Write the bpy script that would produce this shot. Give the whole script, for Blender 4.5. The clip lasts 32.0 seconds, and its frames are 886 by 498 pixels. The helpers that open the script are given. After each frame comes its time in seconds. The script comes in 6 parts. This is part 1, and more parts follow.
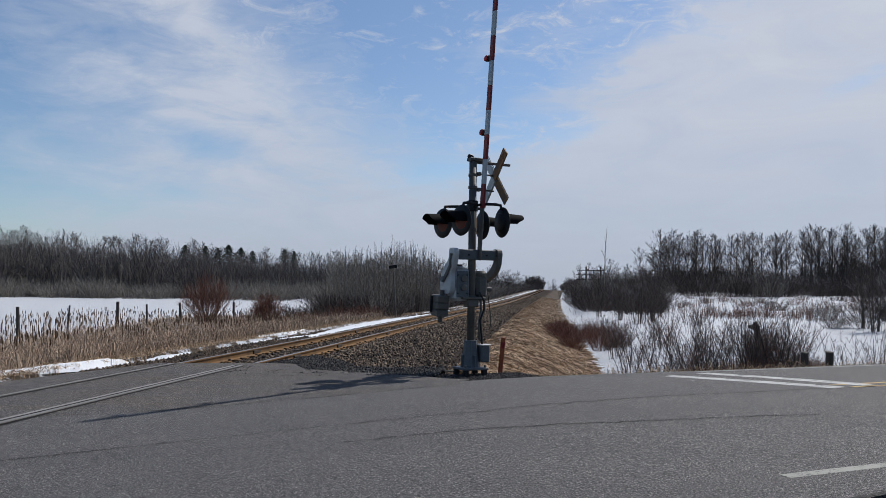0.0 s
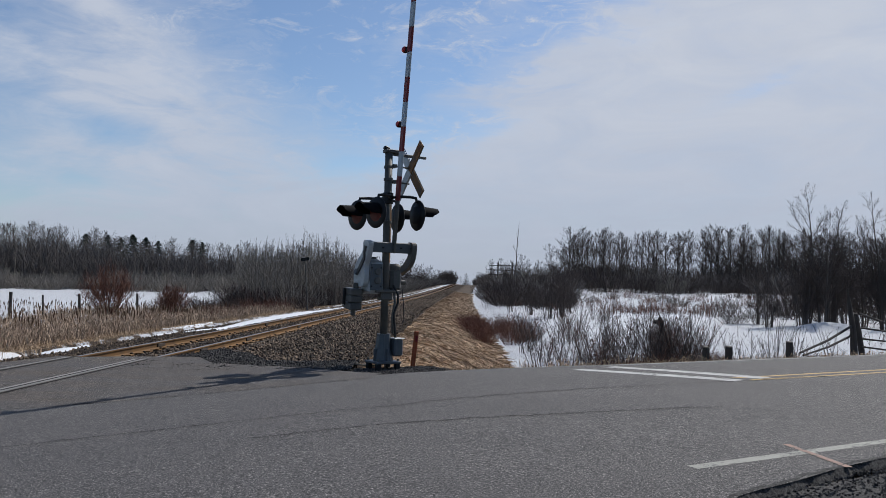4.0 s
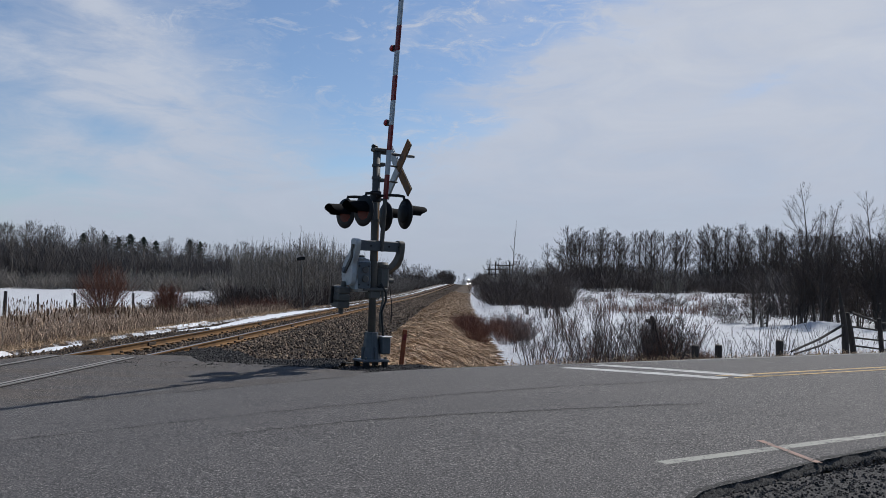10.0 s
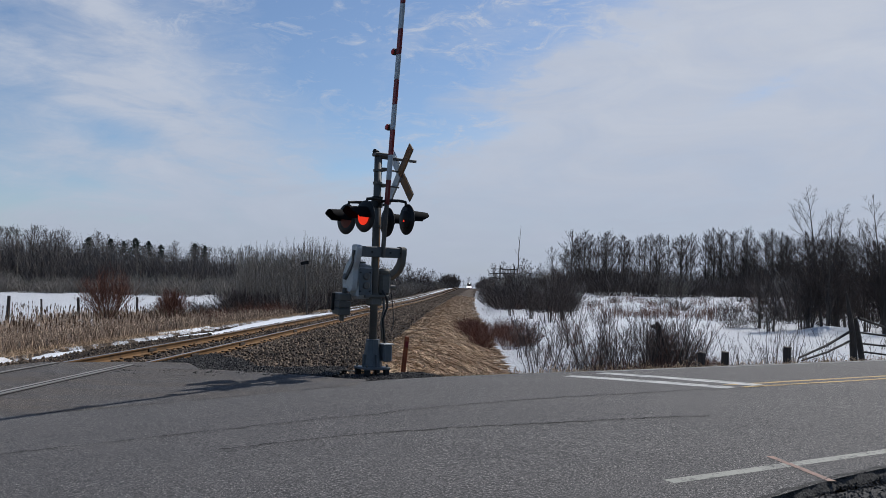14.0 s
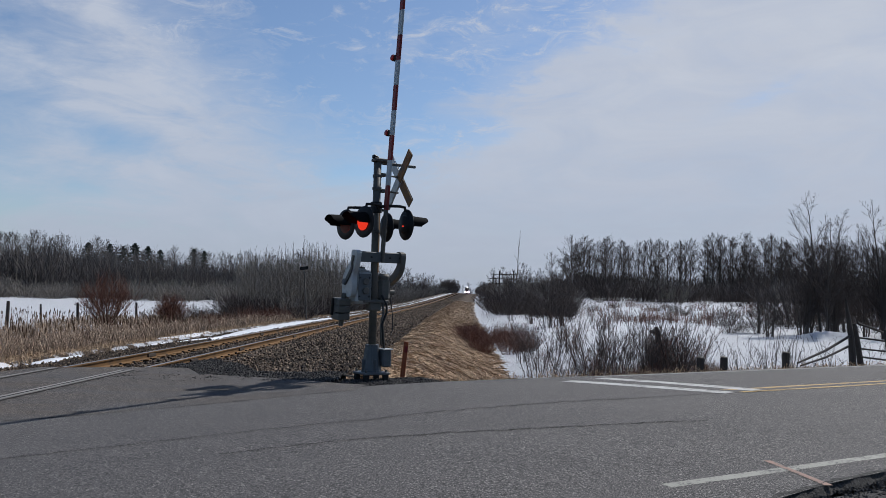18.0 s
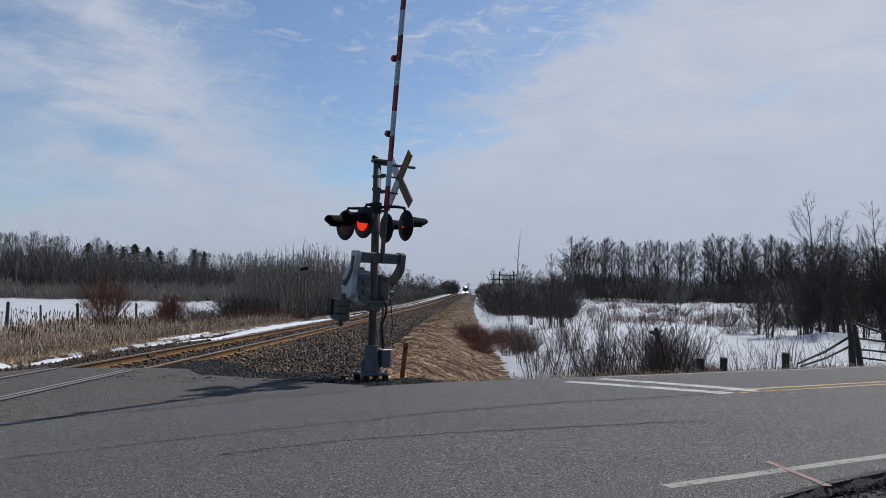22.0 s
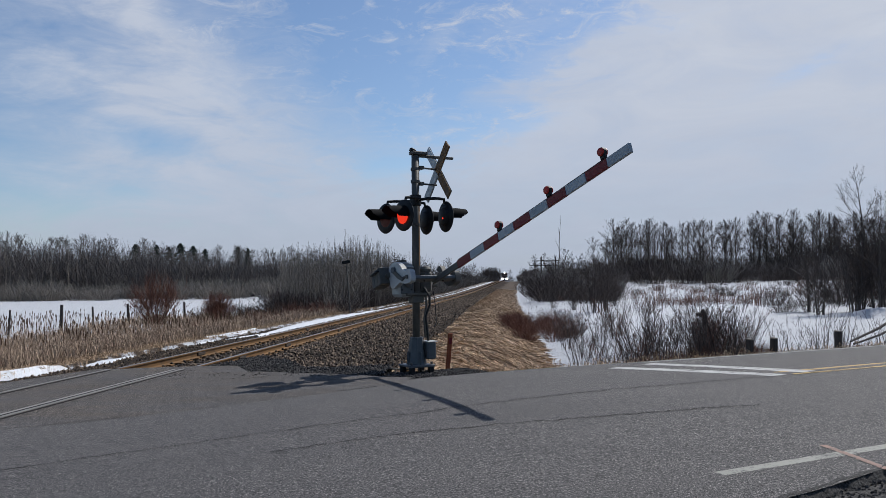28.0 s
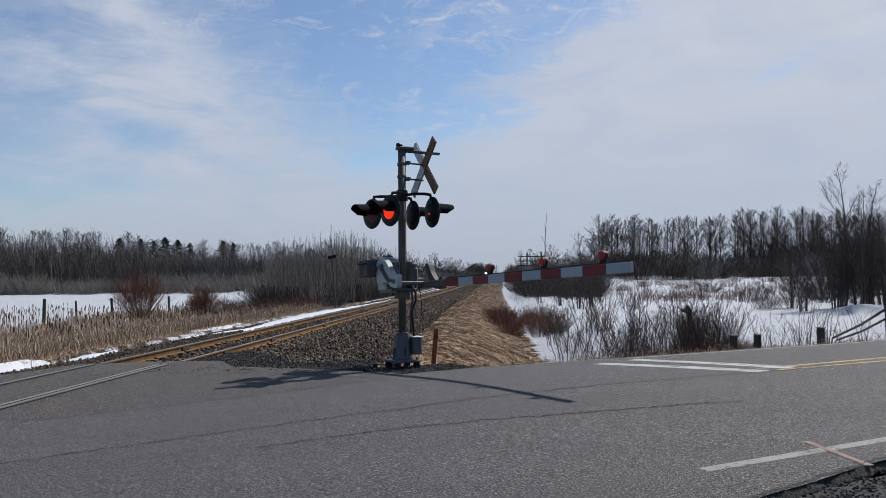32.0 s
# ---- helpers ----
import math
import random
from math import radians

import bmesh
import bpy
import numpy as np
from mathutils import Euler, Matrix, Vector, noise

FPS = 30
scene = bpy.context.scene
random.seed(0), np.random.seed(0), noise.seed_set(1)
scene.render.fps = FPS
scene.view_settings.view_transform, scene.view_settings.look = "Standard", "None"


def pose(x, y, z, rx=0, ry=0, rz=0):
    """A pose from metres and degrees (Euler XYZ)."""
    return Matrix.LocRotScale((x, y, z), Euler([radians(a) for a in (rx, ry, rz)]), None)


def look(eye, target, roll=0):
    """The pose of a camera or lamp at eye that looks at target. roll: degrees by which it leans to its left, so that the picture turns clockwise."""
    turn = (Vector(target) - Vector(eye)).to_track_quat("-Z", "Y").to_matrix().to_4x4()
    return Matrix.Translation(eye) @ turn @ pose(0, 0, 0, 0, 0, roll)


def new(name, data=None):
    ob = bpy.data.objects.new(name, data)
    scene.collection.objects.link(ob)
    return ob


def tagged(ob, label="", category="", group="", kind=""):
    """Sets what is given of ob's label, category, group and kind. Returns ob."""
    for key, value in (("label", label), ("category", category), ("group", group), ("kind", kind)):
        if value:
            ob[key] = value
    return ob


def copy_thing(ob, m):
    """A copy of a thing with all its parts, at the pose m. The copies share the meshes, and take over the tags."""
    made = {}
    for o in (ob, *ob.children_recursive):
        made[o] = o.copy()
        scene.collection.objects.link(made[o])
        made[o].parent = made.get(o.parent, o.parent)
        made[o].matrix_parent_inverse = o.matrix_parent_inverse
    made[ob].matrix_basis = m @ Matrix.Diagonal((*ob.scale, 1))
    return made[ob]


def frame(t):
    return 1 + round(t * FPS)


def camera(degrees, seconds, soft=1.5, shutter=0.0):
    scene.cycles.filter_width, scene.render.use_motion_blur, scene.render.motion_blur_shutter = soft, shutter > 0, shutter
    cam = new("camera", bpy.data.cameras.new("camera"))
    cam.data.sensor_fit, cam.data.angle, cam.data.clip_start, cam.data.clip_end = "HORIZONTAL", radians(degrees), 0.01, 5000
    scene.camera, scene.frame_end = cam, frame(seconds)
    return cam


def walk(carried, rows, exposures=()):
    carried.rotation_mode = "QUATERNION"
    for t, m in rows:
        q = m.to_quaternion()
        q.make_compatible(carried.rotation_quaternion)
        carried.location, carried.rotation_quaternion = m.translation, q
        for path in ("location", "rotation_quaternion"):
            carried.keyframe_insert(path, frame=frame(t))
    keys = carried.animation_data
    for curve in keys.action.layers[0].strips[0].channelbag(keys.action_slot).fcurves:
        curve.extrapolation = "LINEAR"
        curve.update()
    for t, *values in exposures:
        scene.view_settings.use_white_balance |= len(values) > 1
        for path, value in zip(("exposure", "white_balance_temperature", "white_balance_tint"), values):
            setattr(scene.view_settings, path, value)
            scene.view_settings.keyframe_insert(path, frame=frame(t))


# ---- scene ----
cam = camera(57.8, 32.0, soft=0.7)

PATH = [
    (0, (0.205, 0.226, 1.55), (-0.038, 2.208, 1.655), 0.9),
    (0.5, (0.193, 0.201, 1.544), (-0.084, 2.179, 1.64), 1.2),
    (1, (0.15, 0.304, 1.532), (-0.026, 2.294, 1.627), 1.6),
    (1.5, (0.158, 0.318, 1.534), (0.029, 2.312, 1.627), 1.6),
    (2, (0.162, 0.321, 1.537), (0.054, 2.316, 1.631), 1.6),
    (2.5, (0.165, 0.316, 1.535), (0.078, 2.312, 1.629), 1.6),
    (3, (0.171, 0.336, 1.532), (0.117, 2.333, 1.626), 1.5),
    (3.5, (0.173, 0.339, 1.533), (0.14, 2.337, 1.628), 1.5),
    (5.5, (0.184, 0.352, 1.538), (0.16, 2.349, 1.631), 1.5),
    (6, (0.181, 0.353, 1.531), (0.157, 2.351, 1.624), 1.5),
    (6.5, (0.181, 0.353, 1.532), (0.158, 2.35, 1.624), 1.5),
    (7, (0.188, 0.349, 1.537), (0.165, 2.347, 1.628), 1.5),
    (7.5, (0.21, 0.338, 1.538), (0.187, 2.336, 1.628), 1.5),
    (8, (0.281, 0.344, 1.524), (0.257, 2.342, 1.614), 1.5),
    (8.5, (0.336, 0.333, 1.516), (0.312, 2.331, 1.606), 1.6),
    (9, (0.355, 0.343, 1.519), (0.331, 2.34, 1.609), 1.6),
    (9.5, (0.357, 0.331, 1.519), (0.333, 2.329, 1.607), 1.6),
    (10, (0.374, 0.327, 1.515), (0.35, 2.324, 1.609), 1.5),
    (10.5, (0.378, 0.315, 1.501), (0.355, 2.312, 1.608), 1.6),
    (11, (0.371, 0.323, 1.512), (0.348, 2.32, 1.62), 1.5),
    (11.5, (0.409, 0.48, 1.564), (0.353, 2.477, 1.666), 1.6),
    (12, (0.413, 0.501, 1.567), (0.374, 2.498, 1.67), 1.5),
    (12.5, (0.419, 0.505, 1.561), (0.384, 2.502, 1.665), 1.5),
    (13, (0.421, 0.51, 1.566), (0.387, 2.507, 1.669), 1.5),
    (13.5, (0.419, 0.515, 1.565), (0.384, 2.512, 1.669), 1.5),
    (14, (0.416, 0.533, 1.569), (0.38, 2.53, 1.672), 1.5),
    (14.5, (0.416, 0.533, 1.569), (0.38, 2.53, 1.672), 1.5),
    (16.5, (0.426, 0.519, 1.571), (0.39, 2.516, 1.679), 1.5),
    (17, (0.423, 0.5, 1.57), (0.388, 2.496, 1.679), 1.5),
    (17.5, (0.427, 0.497, 1.57), (0.391, 2.494, 1.683), 1.5),
    (18, (0.422, 0.497, 1.568), (0.387, 2.493, 1.684), 1.5),
    (18.5, (0.429, 0.499, 1.573), (0.394, 2.495, 1.689), 1.5),
    (19, (0.426, 0.492, 1.569), (0.391, 2.488, 1.687), 1.5),
    (19.5, (0.431, 0.505, 1.568), (0.396, 2.501, 1.687), 1.5),
    (20, (0.426, 0.506, 1.565), (0.391, 2.502, 1.683), 1.5),
    (20.5, (0.425, 0.511, 1.563), (0.391, 2.507, 1.682), 1.5),
    (21, (0.425, 0.511, 1.564), (0.391, 2.507, 1.682), 1.5),
    (21.5, (0.427, 0.507, 1.564), (0.393, 2.503, 1.683), 1.5),
    (22, (0.427, 0.499, 1.566), (0.392, 2.496, 1.684), 1.5),
    (22.5, (0.429, 0.494, 1.566), (0.395, 2.49, 1.684), 1.5),
    (23, (0.427, 0.494, 1.57), (0.393, 2.49, 1.688), 1.5),
    (23.5, (0.427, 0.492, 1.57), (0.393, 2.489, 1.688), 1.5),
    (24, (0.432, 0.484, 1.574), (0.398, 2.48, 1.692), 1.5),
    (24.5, (0.431, 0.478, 1.586), (0.398, 2.475, 1.704), 1.5),
    (25, (0.421, 0.505, 1.615), (0.38, 2.498, 1.783), 1.0),
    (25.5, (0.408, 0.501, 1.616), (0.341, 2.487, 1.85), 0.6),
    (26, (0.416, 0.459, 1.601), (0.327, 2.443, 1.837), 0.3),
    (26.5, (0.409, 0.486, 1.591), (0.292, 2.474, 1.767), -0.3),
    (28.5, (0.417, 0.497, 1.606), (0.281, 2.491, 1.693), -0.5),
    (29, (0.418, 0.498, 1.605), (0.282, 2.492, 1.693), -0.5),
    (29.5, (0.419, 0.499, 1.608), (0.283, 2.492, 1.695), -0.5),
    (30, (0.416, 0.461, 1.601), (0.281, 2.454, 1.688), -0.5),
    (30.5, (0.418, 0.493, 1.599), (0.282, 2.486, 1.687), -0.5),
    (31, (0.407, 0.494, 1.596), (0.273, 2.488, 1.678), -0.4),
    (31.5, (0.411, 0.505, 1.606), (0.298, 2.5, 1.682), -0.3),
    (32, (0.412, 0.507, 1.611), (0.311, 2.503, 1.687), -0.3),
]
walk(cam, [(t, look(eye, target, roll)) for t, eye, target, roll in PATH], exposures=[(0.0, -0.02, 6300, 10), (6.0, -0.06, 6300, 10), (12.0, -0.08, 6300, 10), (13.0, -0.10, 6250, 10), (22.0, -0.10, 6250, 10), (24.0, -0.09, 6250, 10), (25.4, -0.14, 6150, 10), (26.2, -0.21, 6080, 10), (27.4, -0.09, 6180, 10), (28.6, -0.02, 6280, 10), (32.0, -0.02, 6300, 10)])

# ---- world, sun ----
D = Vector((0.848, 0.530, 0.0))      # along the road
N = Vector((-0.530, 0.848, 0.0))     # across the road, away from the camera
SUN_TO = Vector((0.585, 0.73, 1.0)).normalized()
SUN_EL = math.asin(SUN_TO.z)
SUN_AZ = math.atan2(SUN_TO.x, SUN_TO.y)


class Nodes:
    """Short writing of node trees."""

    def __init__(self, tree):
        self.t = tree
        tree.nodes.clear()

    def n(self, kind, **kw):
        node = self.t.nodes.new(kind)
        for k, v in kw.items():
            if k in node.inputs.keys():
                self.put(node.inputs[k], v)
        return node

    def put(self, socket, v):
        if isinstance(v, bpy.types.NodeSocket):
            self.t.links.new(v, socket)
        else:
            socket.default_value = v

    def math(self, op, a, b=0.0, c=0.0, clamp=False):
        node = self.t.nodes.new("ShaderNodeMath")
        node.operation, node.use_clamp = op, clamp
        for s, v in zip(node.inputs, (a, b, c)):
            self.put(s, v)
        return node.outputs[0]

    def noise(self, vec, scale, detail=4.0, rough=0.55, dist=0.0):
        node = self.n("ShaderNodeTexNoise", Scale=scale, Detail=detail, Roughness=rough, Distortion=dist)
        if vec is not None:
            self.put(node.inputs["Vector"], vec)
        return node.outputs[0]

    def ramp(self, fac, stops):
        node = self.t.nodes.new("ShaderNodeValToRGB")
        el = node.color_ramp.elements
        while len(el) < len(stops):
            el.new(0.5)
        for e, (p, c) in zip(el, stops):
            e.position, e.color = p, (*c, 1.0) if len(c) == 3 else c
        self.put(node.inputs[0], fac)
        return node.outputs[0]

    def mix(self, fac, a, b, mode="MIX"):
        node = self.t.nodes.new("ShaderNodeMix")
        node.data_type, node.blend_type = "RGBA", mode
        for s, v in ((node.inputs[0], fac), (node.inputs[6], a), (node.inputs[7], b)):
            self.put(s, (*v, 1.0) if isinstance(v, tuple) and len(v) == 3 else v)
        return node.outputs[2]

    def scaled(self, vec, sx, sy, sz, rz=0.0):
        node = self.t.nodes.new("ShaderNodeMapping")
        self.put(node.inputs["Vector"], vec)
        node.inputs["Scale"].default_value = (sx, sy, sz)
        node.inputs["Rotation"].default_value = (0, 0, rz)
        return node.outputs[0]


def make_world():
    world = bpy.data.worlds.new("sky")
    scene.world = world
    world.use_nodes = True
    k = Nodes(world.node_tree)
    sky = k.t.nodes.new("ShaderNodeTexSky")
    sky.sky_type, sky.sun_disc = "NISHITA", False
    sky.sun_elevation, sky.sun_rotation = SUN_EL, SUN_AZ
    sky.air_density, sky.dust_density, sky.ozone_density = 1.0, 0.6, 1.5
    co = k.t.nodes.new("ShaderNodeTexCoord").outputs["Generated"]
    sep = k.t.nodes.new("ShaderNodeSeparateXYZ")
    k.put(sep.inputs[0], co)
    x, y, z = sep.outputs
    az = k.math("ARCTAN2", x, y)
    el = k.math("ARCSINE", z)
    comb = k.t.nodes.new("ShaderNodeCombineXYZ")
    k.put(comb.inputs[0], az)
    k.put(comb.inputs[1], el)
    flat = comb.outputs[0]
    big = k.noise(k.scaled(flat, 1.0, 1.6, 1.0, -0.4), 3.2, 4.0, 0.5, 0.4)
    streak = k.noise(k.scaled(flat, 3.6, 11.0, 1.0, -0.50), 1.6, 7.0, 0.60, 0.7)
    fine = k.noise(k.scaled(flat, 9.0, 30.0, 1.0, -0.42), 1.7, 6.0, 0.66, 0.9)
    tufts = k.noise(k.scaled(flat, 16.0, 36.0, 1.0, -0.65), 1.0, 6.0, 0.70, 1.2)
    ripple = k.math("ADD", k.math("MULTIPLY", k.math("SUBTRACT", streak, 0.5), 0.30), k.math("MULTIPLY", k.math("SUBTRACT", big, 0.5), 0.16))

    def side(a0, e0, nx, ny, soft):
        """1 on the side of a slanting line to which its normal points."""
        d = k.math("ADD", k.math("MULTIPLY", k.math("SUBTRACT", az, a0), nx), k.math("MULTIPLY", k.math("SUBTRACT", el, e0), ny))
        d = k.math("ADD", d, ripple)
        return k.ramp(k.math("ADD", k.math("DIVIDE", d, 2 * soft), 0.5), [(0.0, (0, 0, 0)), (0.5, (0.55, 0.55, 0.55)), (1.0, (1, 1, 1))])

    def blob(a0, e0, wa, we, turn=0.0):
        da, de = k.math("SUBTRACT", az, a0), k.math("SUBTRACT", el, e0)
        c, s = math.cos(turn), math.sin(turn)
        u = k.math("ADD", k.math("MULTIPLY", da, c), k.math("MULTIPLY", de, s))
        v = k.math("SUBTRACT", k.math("MULTIPLY", de, c), k.math("MULTIPLY", da, s))
        q = k.math("ADD", k.math("POWER", k.math("DIVIDE", u, wa), 2.0), k.math("POWER", k.math("DIVIDE", v, we), 2.0))
        return k.math("EXPONENT", k.math("MULTIPLY", q, -1.0))

    # a wedge of open sky between two sheets of thin cloud, with tufts drifting in it
    wedge = k.math("MULTIPLY", side(-0.06, 0.165, -0.531, 0.847, 0.045), side(-0.16, 0.150, 0.72, 0.69, 0.085))
    cover = k.math("ADD", 0.80, k.math("MULTIPLY", k.math("SUBTRACT", streak, 0.5), 1.0))
    cover = k.math("ADD", cover, k.math("MULTIPLY", k.math("SUBTRACT", fine, 0.5), 0.45))
    cover = k.math("SUBTRACT", cover, k.math("MULTIPLY", wedge, 0.68))
    wisp = k.ramp(tufts, [(0.50, (0, 0, 0)), (0.66, (1, 1, 1))])
    cover = k.math("ADD", cover, k.math("MULTIPLY", k.math("MULTIPLY", wisp, wedge), 0.40))
    for a0, e0, wa, we, turn, amount in SKY_BLOBS:
        cover = k.math("ADD", cover, k.math("MULTIPLY", blob(a0, e0, wa, we, turn), amount))
    low = k.math("MULTIPLY", k.math("SUBTRACT", 0.14, el), 1.2)
    cover = k.math("ADD", cover, k.math("MAXIMUM", low, 0.0))
    # cloud thinned out of sight overhead and northward, behind the viewer, to deepen shadows
    away = k.math("SUBTRACT", 1.0, k.math("MULTIPLY", k.math("ADD", k.math("MULTIPLY", y, 0.8), k.math("MULTIPLY", x, 0.35)), 1.0))
    cover = k.math("SUBTRACT", cover, k.math("MULTIPLY", k.math("MAXIMUM", k.math("SUBTRACT", away, 0.45), 0.0), 4.0))
    mask = k.ramp(cover, [(0.16, (0, 0, 0)), (0.42, (0.30, 0.30, 0.30)), (0.72, (0.86, 0.86, 0.86)), (1.0, (0.98, 0.98, 0.98))])
    tone = k.mix(streak, CLOUD_DARK, CLOUD_LIGHT)
    haze = k.ramp(k.math("MULTIPLY", el, 2.5), [(0.0, (0.76, 0.795, 0.85)), (0.28, (0.875, 0.895, 0.93)), (0.62, (1, 1, 1))])
    tone = k.mix(1.0, tone, haze, "MULTIPLY")
    blue = k.mix(1.0, sky.outputs[0], BLUE_TINT, "MULTIPLY")
    colour = k.mix(mask, blue, tone)
    back = k.n("ShaderNodeBackground", Color=colour, Strength=0.1)
    out = k.t.nodes.new("ShaderNodeOutputWorld")
    k.put(out.inputs[0], back.outputs[0])


# soft openings and banks of the cloud: azimuth, elevation, half widths, turn, amount
SKY_BLOBS = [
    (-0.45, 0.22, 0.34, 0.16, 0.0, -0.13), (0.42, 0.26, 0.36, 0.16, 0.3, 0.16), (-0.435, 0.175, 0.060, 0.020, -0.15, -0.42), (-0.50, 0.105, 0.13, 0.030, 0.0, -0.34), (-0.13, 0.150, 0.050, 0.014, 0.1, -0.24),
    (0.355, 0.235, 0.070, 0.012, 0.35, -0.30), (0.56, 0.30, 0.10, 0.035, 0.4, -0.22), (0.06, 0.36, 0.10, 0.03, 0.7, 0.25), (-0.07, 0.30, 0.035, 0.012, 0.8, 0.22),
]
CLOUD_DARK = (4.75, 5.1, 5.95)
CLOUD_LIGHT = (6.45, 6.75, 7.35)
BLUE_TINT = (0.86, 0.92, 1.0)
make_world()

sun = new("sun", bpy.data.lights.new("sun", "SUN"))
sun.data.energy, sun.data.angle, sun.data.color = 4.9, radians(0.6), (1.0, 0.95, 0.88)
sun.matrix_world = look(SUN_TO * 100, (0, 0, 0))
scene.view_settings.exposure = 0.0


# ---- materials ----
def material(name, build, rough=0.85, metal=0.0, bump=0.0, spec=0.3):
    """build(k, co) gives the colour and the height of the relief."""
    m = bpy.data.materials.new(name)
    m.use_nodes = True
    k = Nodes(m.node_tree)
    co = k.t.nodes.new("ShaderNodeTexCoord").outputs["Object"]
    colour, height = build(k, co)
    b = k.t.nodes.new("ShaderNodeBsdfPrincipled")
    k.put(b.inputs["Base Color"], colour if not isinstance(colour, tuple) else (*colour, 1.0))
    k.put(b.inputs["Roughness"], rough)
    b.inputs["Metallic"].default_value = metal
    b.inputs["Specular IOR Level"].default_value = spec
    if bump and height is not None:
        bn = k.n("ShaderNodeBump", Strength=1.0, Distance=bump, Height=height)
        k.put(b.inputs["Normal"], bn.outputs[0])
    out = k.t.nodes.new("ShaderNodeOutputMaterial")
    k.put(out.inputs[0], b.outputs[0])
    return m


def varied(c, s1=3.0, s2=40.0, amount=0.3, per_object=0.15, stain=None):
    """A colour with patches, grain and a shift from object to object."""
    def build(k, co):
        a, g = k.noise(co, s1), k.noise(co, s2, 5.0, 0.65)
        f = k.math("ADD", k.math("MULTIPLY", k.math("SUBTRACT", a, 0.5), 1.6 * amount), k.math("MULTIPLY", k.math("SUBTRACT", g, 0.5), 1.6 * amount))
        r = k.t.nodes.new("ShaderNodeObjectInfo").outputs["Random"]
        f = k.math("ADD", f, k.math("MULTIPLY", k.math("SUBTRACT", r, 0.5), 2 * per_object))
        v = k.math("MAXIMUM", k.math("ADD", 1.0, f), 0.15)
        vec = k.n("ShaderNodeVectorMath")
        vec.operation = "SCALE"
        vec.inputs[0].default_value = c
        k.put(vec.inputs["Scale"], v)
        colour = vec.outputs[0]
        if stain:
            colour = k.mix(k.ramp(a, [(0.52, (0, 0, 0)), (0.68, (1, 1, 1))]), colour, stain)
        return colour, g
    return build


def islands(c1, c2, s=0.0):
    """Loose pieces of one mesh, each with its own shade between two colours."""
    def build(k, co):
        r = k.t.nodes.new("ShaderNodeNewGeometry").outputs["Random Per Island"]
        colour = k.mix(r, c1, c2)
        if s:
            colour = k.mix(k.noise(co, s), colour, c2)
        return colour, None
    return build


def matted_build(k, co):
    r = k.t.nodes.new("ShaderNodeNewGeometry").outputs["Random Per Island"]
    tuft = k.ramp(k.noise(k.scaled(co, 3.0, 15.0, 4.0, 1.21), 1.0, 5.0, 0.7), [(0.40, (0, 0, 0)), (0.60, (1, 1, 1))])
    f = k.math("ADD", k.math("MULTIPLY", r, 0.45), k.math("MULTIPLY", tuft, 0.60), clamp=True)
    colour = k.mix(f, (0.10, 0.060, 0.034), (0.82, 0.60, 0.385))
    patch = k.ramp(k.noise(co, 0.7, 5.0, 0.65), [(0.46, (0, 0, 0)), (0.62, (1, 1, 1))])
    return k.mix(k.math("MULTIPLY", patch, 0.40), colour, (0.15, 0.085, 0.047)), None


def asphalt_build(k, co, dust=0.0):
    """Fine worn aggregate, paler along the wheel tracks; dust browns it."""
    grain = k.noise(co, 170.0, 2.0, 0.7)
    chips = k.noise(co, 58.0, 4.0, 0.80)
    mid = k.noise(co, 2.2, 6.0, 0.65)
    wide = k.noise(k.scaled(co, 0.10, 0.9, 1, -0.559), 1.0, 4.0, 0.55)
    base = k.mix(wide, (0.052, 0.0515, 0.054), (0.096, 0.094, 0.094))
    base = k.mix(k.math("MULTIPLY", mid, 0.6), base, (0.069, 0.067, 0.068))
    if dust:
        sand = k.ramp(k.noise(k.scaled(co, 0.35, 1.2, 1, -0.559), 1.4, 6.0, 0.6), [(0.40, (0, 0, 0)), (0.66, (1, 1, 1))])
        base = k.mix(k.math("MULTIPLY", sand, dust), base, (0.082, 0.067, 0.052))
    stones = k.ramp(chips, [(0.37, (0.08, 0.08, 0.09)), (0.46, (0.60, 0.60, 0.61)), (0.55, (1.14, 1.14, 1.13)), (0.63, (3.3, 3.2, 3.05))])
    stones2 = k.ramp(grain, [(0.36, (0.30, 0.30, 0.31)), (0.5, (0.92, 0.92, 0.92)), (0.64, (2.2, 2.12, 2.05))])
    return k.mix(1.0, k.mix(1.0, base, stones, "MULTIPLY"), stones2, "MULTIPLY"), chips


def paint_build(c):
    """Road paint worn off the high chips and scuffed along the wheel tracks."""
    def build(k, co):
        chips = k.noise(co, 44.0, 4.0, 0.75)
        scuff = k.noise(co, 3.5, 5.0, 0.65)
        f = k.math("ADD", k.math("MULTIPLY", k.math("SUBTRACT", chips, 0.5), 2.2), k.math("MULTIPLY", k.math("SUBTRACT", scuff, 0.5), 1.6))
        worn = k.ramp(f, [(0.04, (0, 0, 0)), (0.26, (1, 1, 1))])
        dirty = k.mix(scuff, c, tuple(0.72 * v for v in c))
        return k.mix(worn, dirty, (0.07, 0.07, 0.07)), chips
    return build


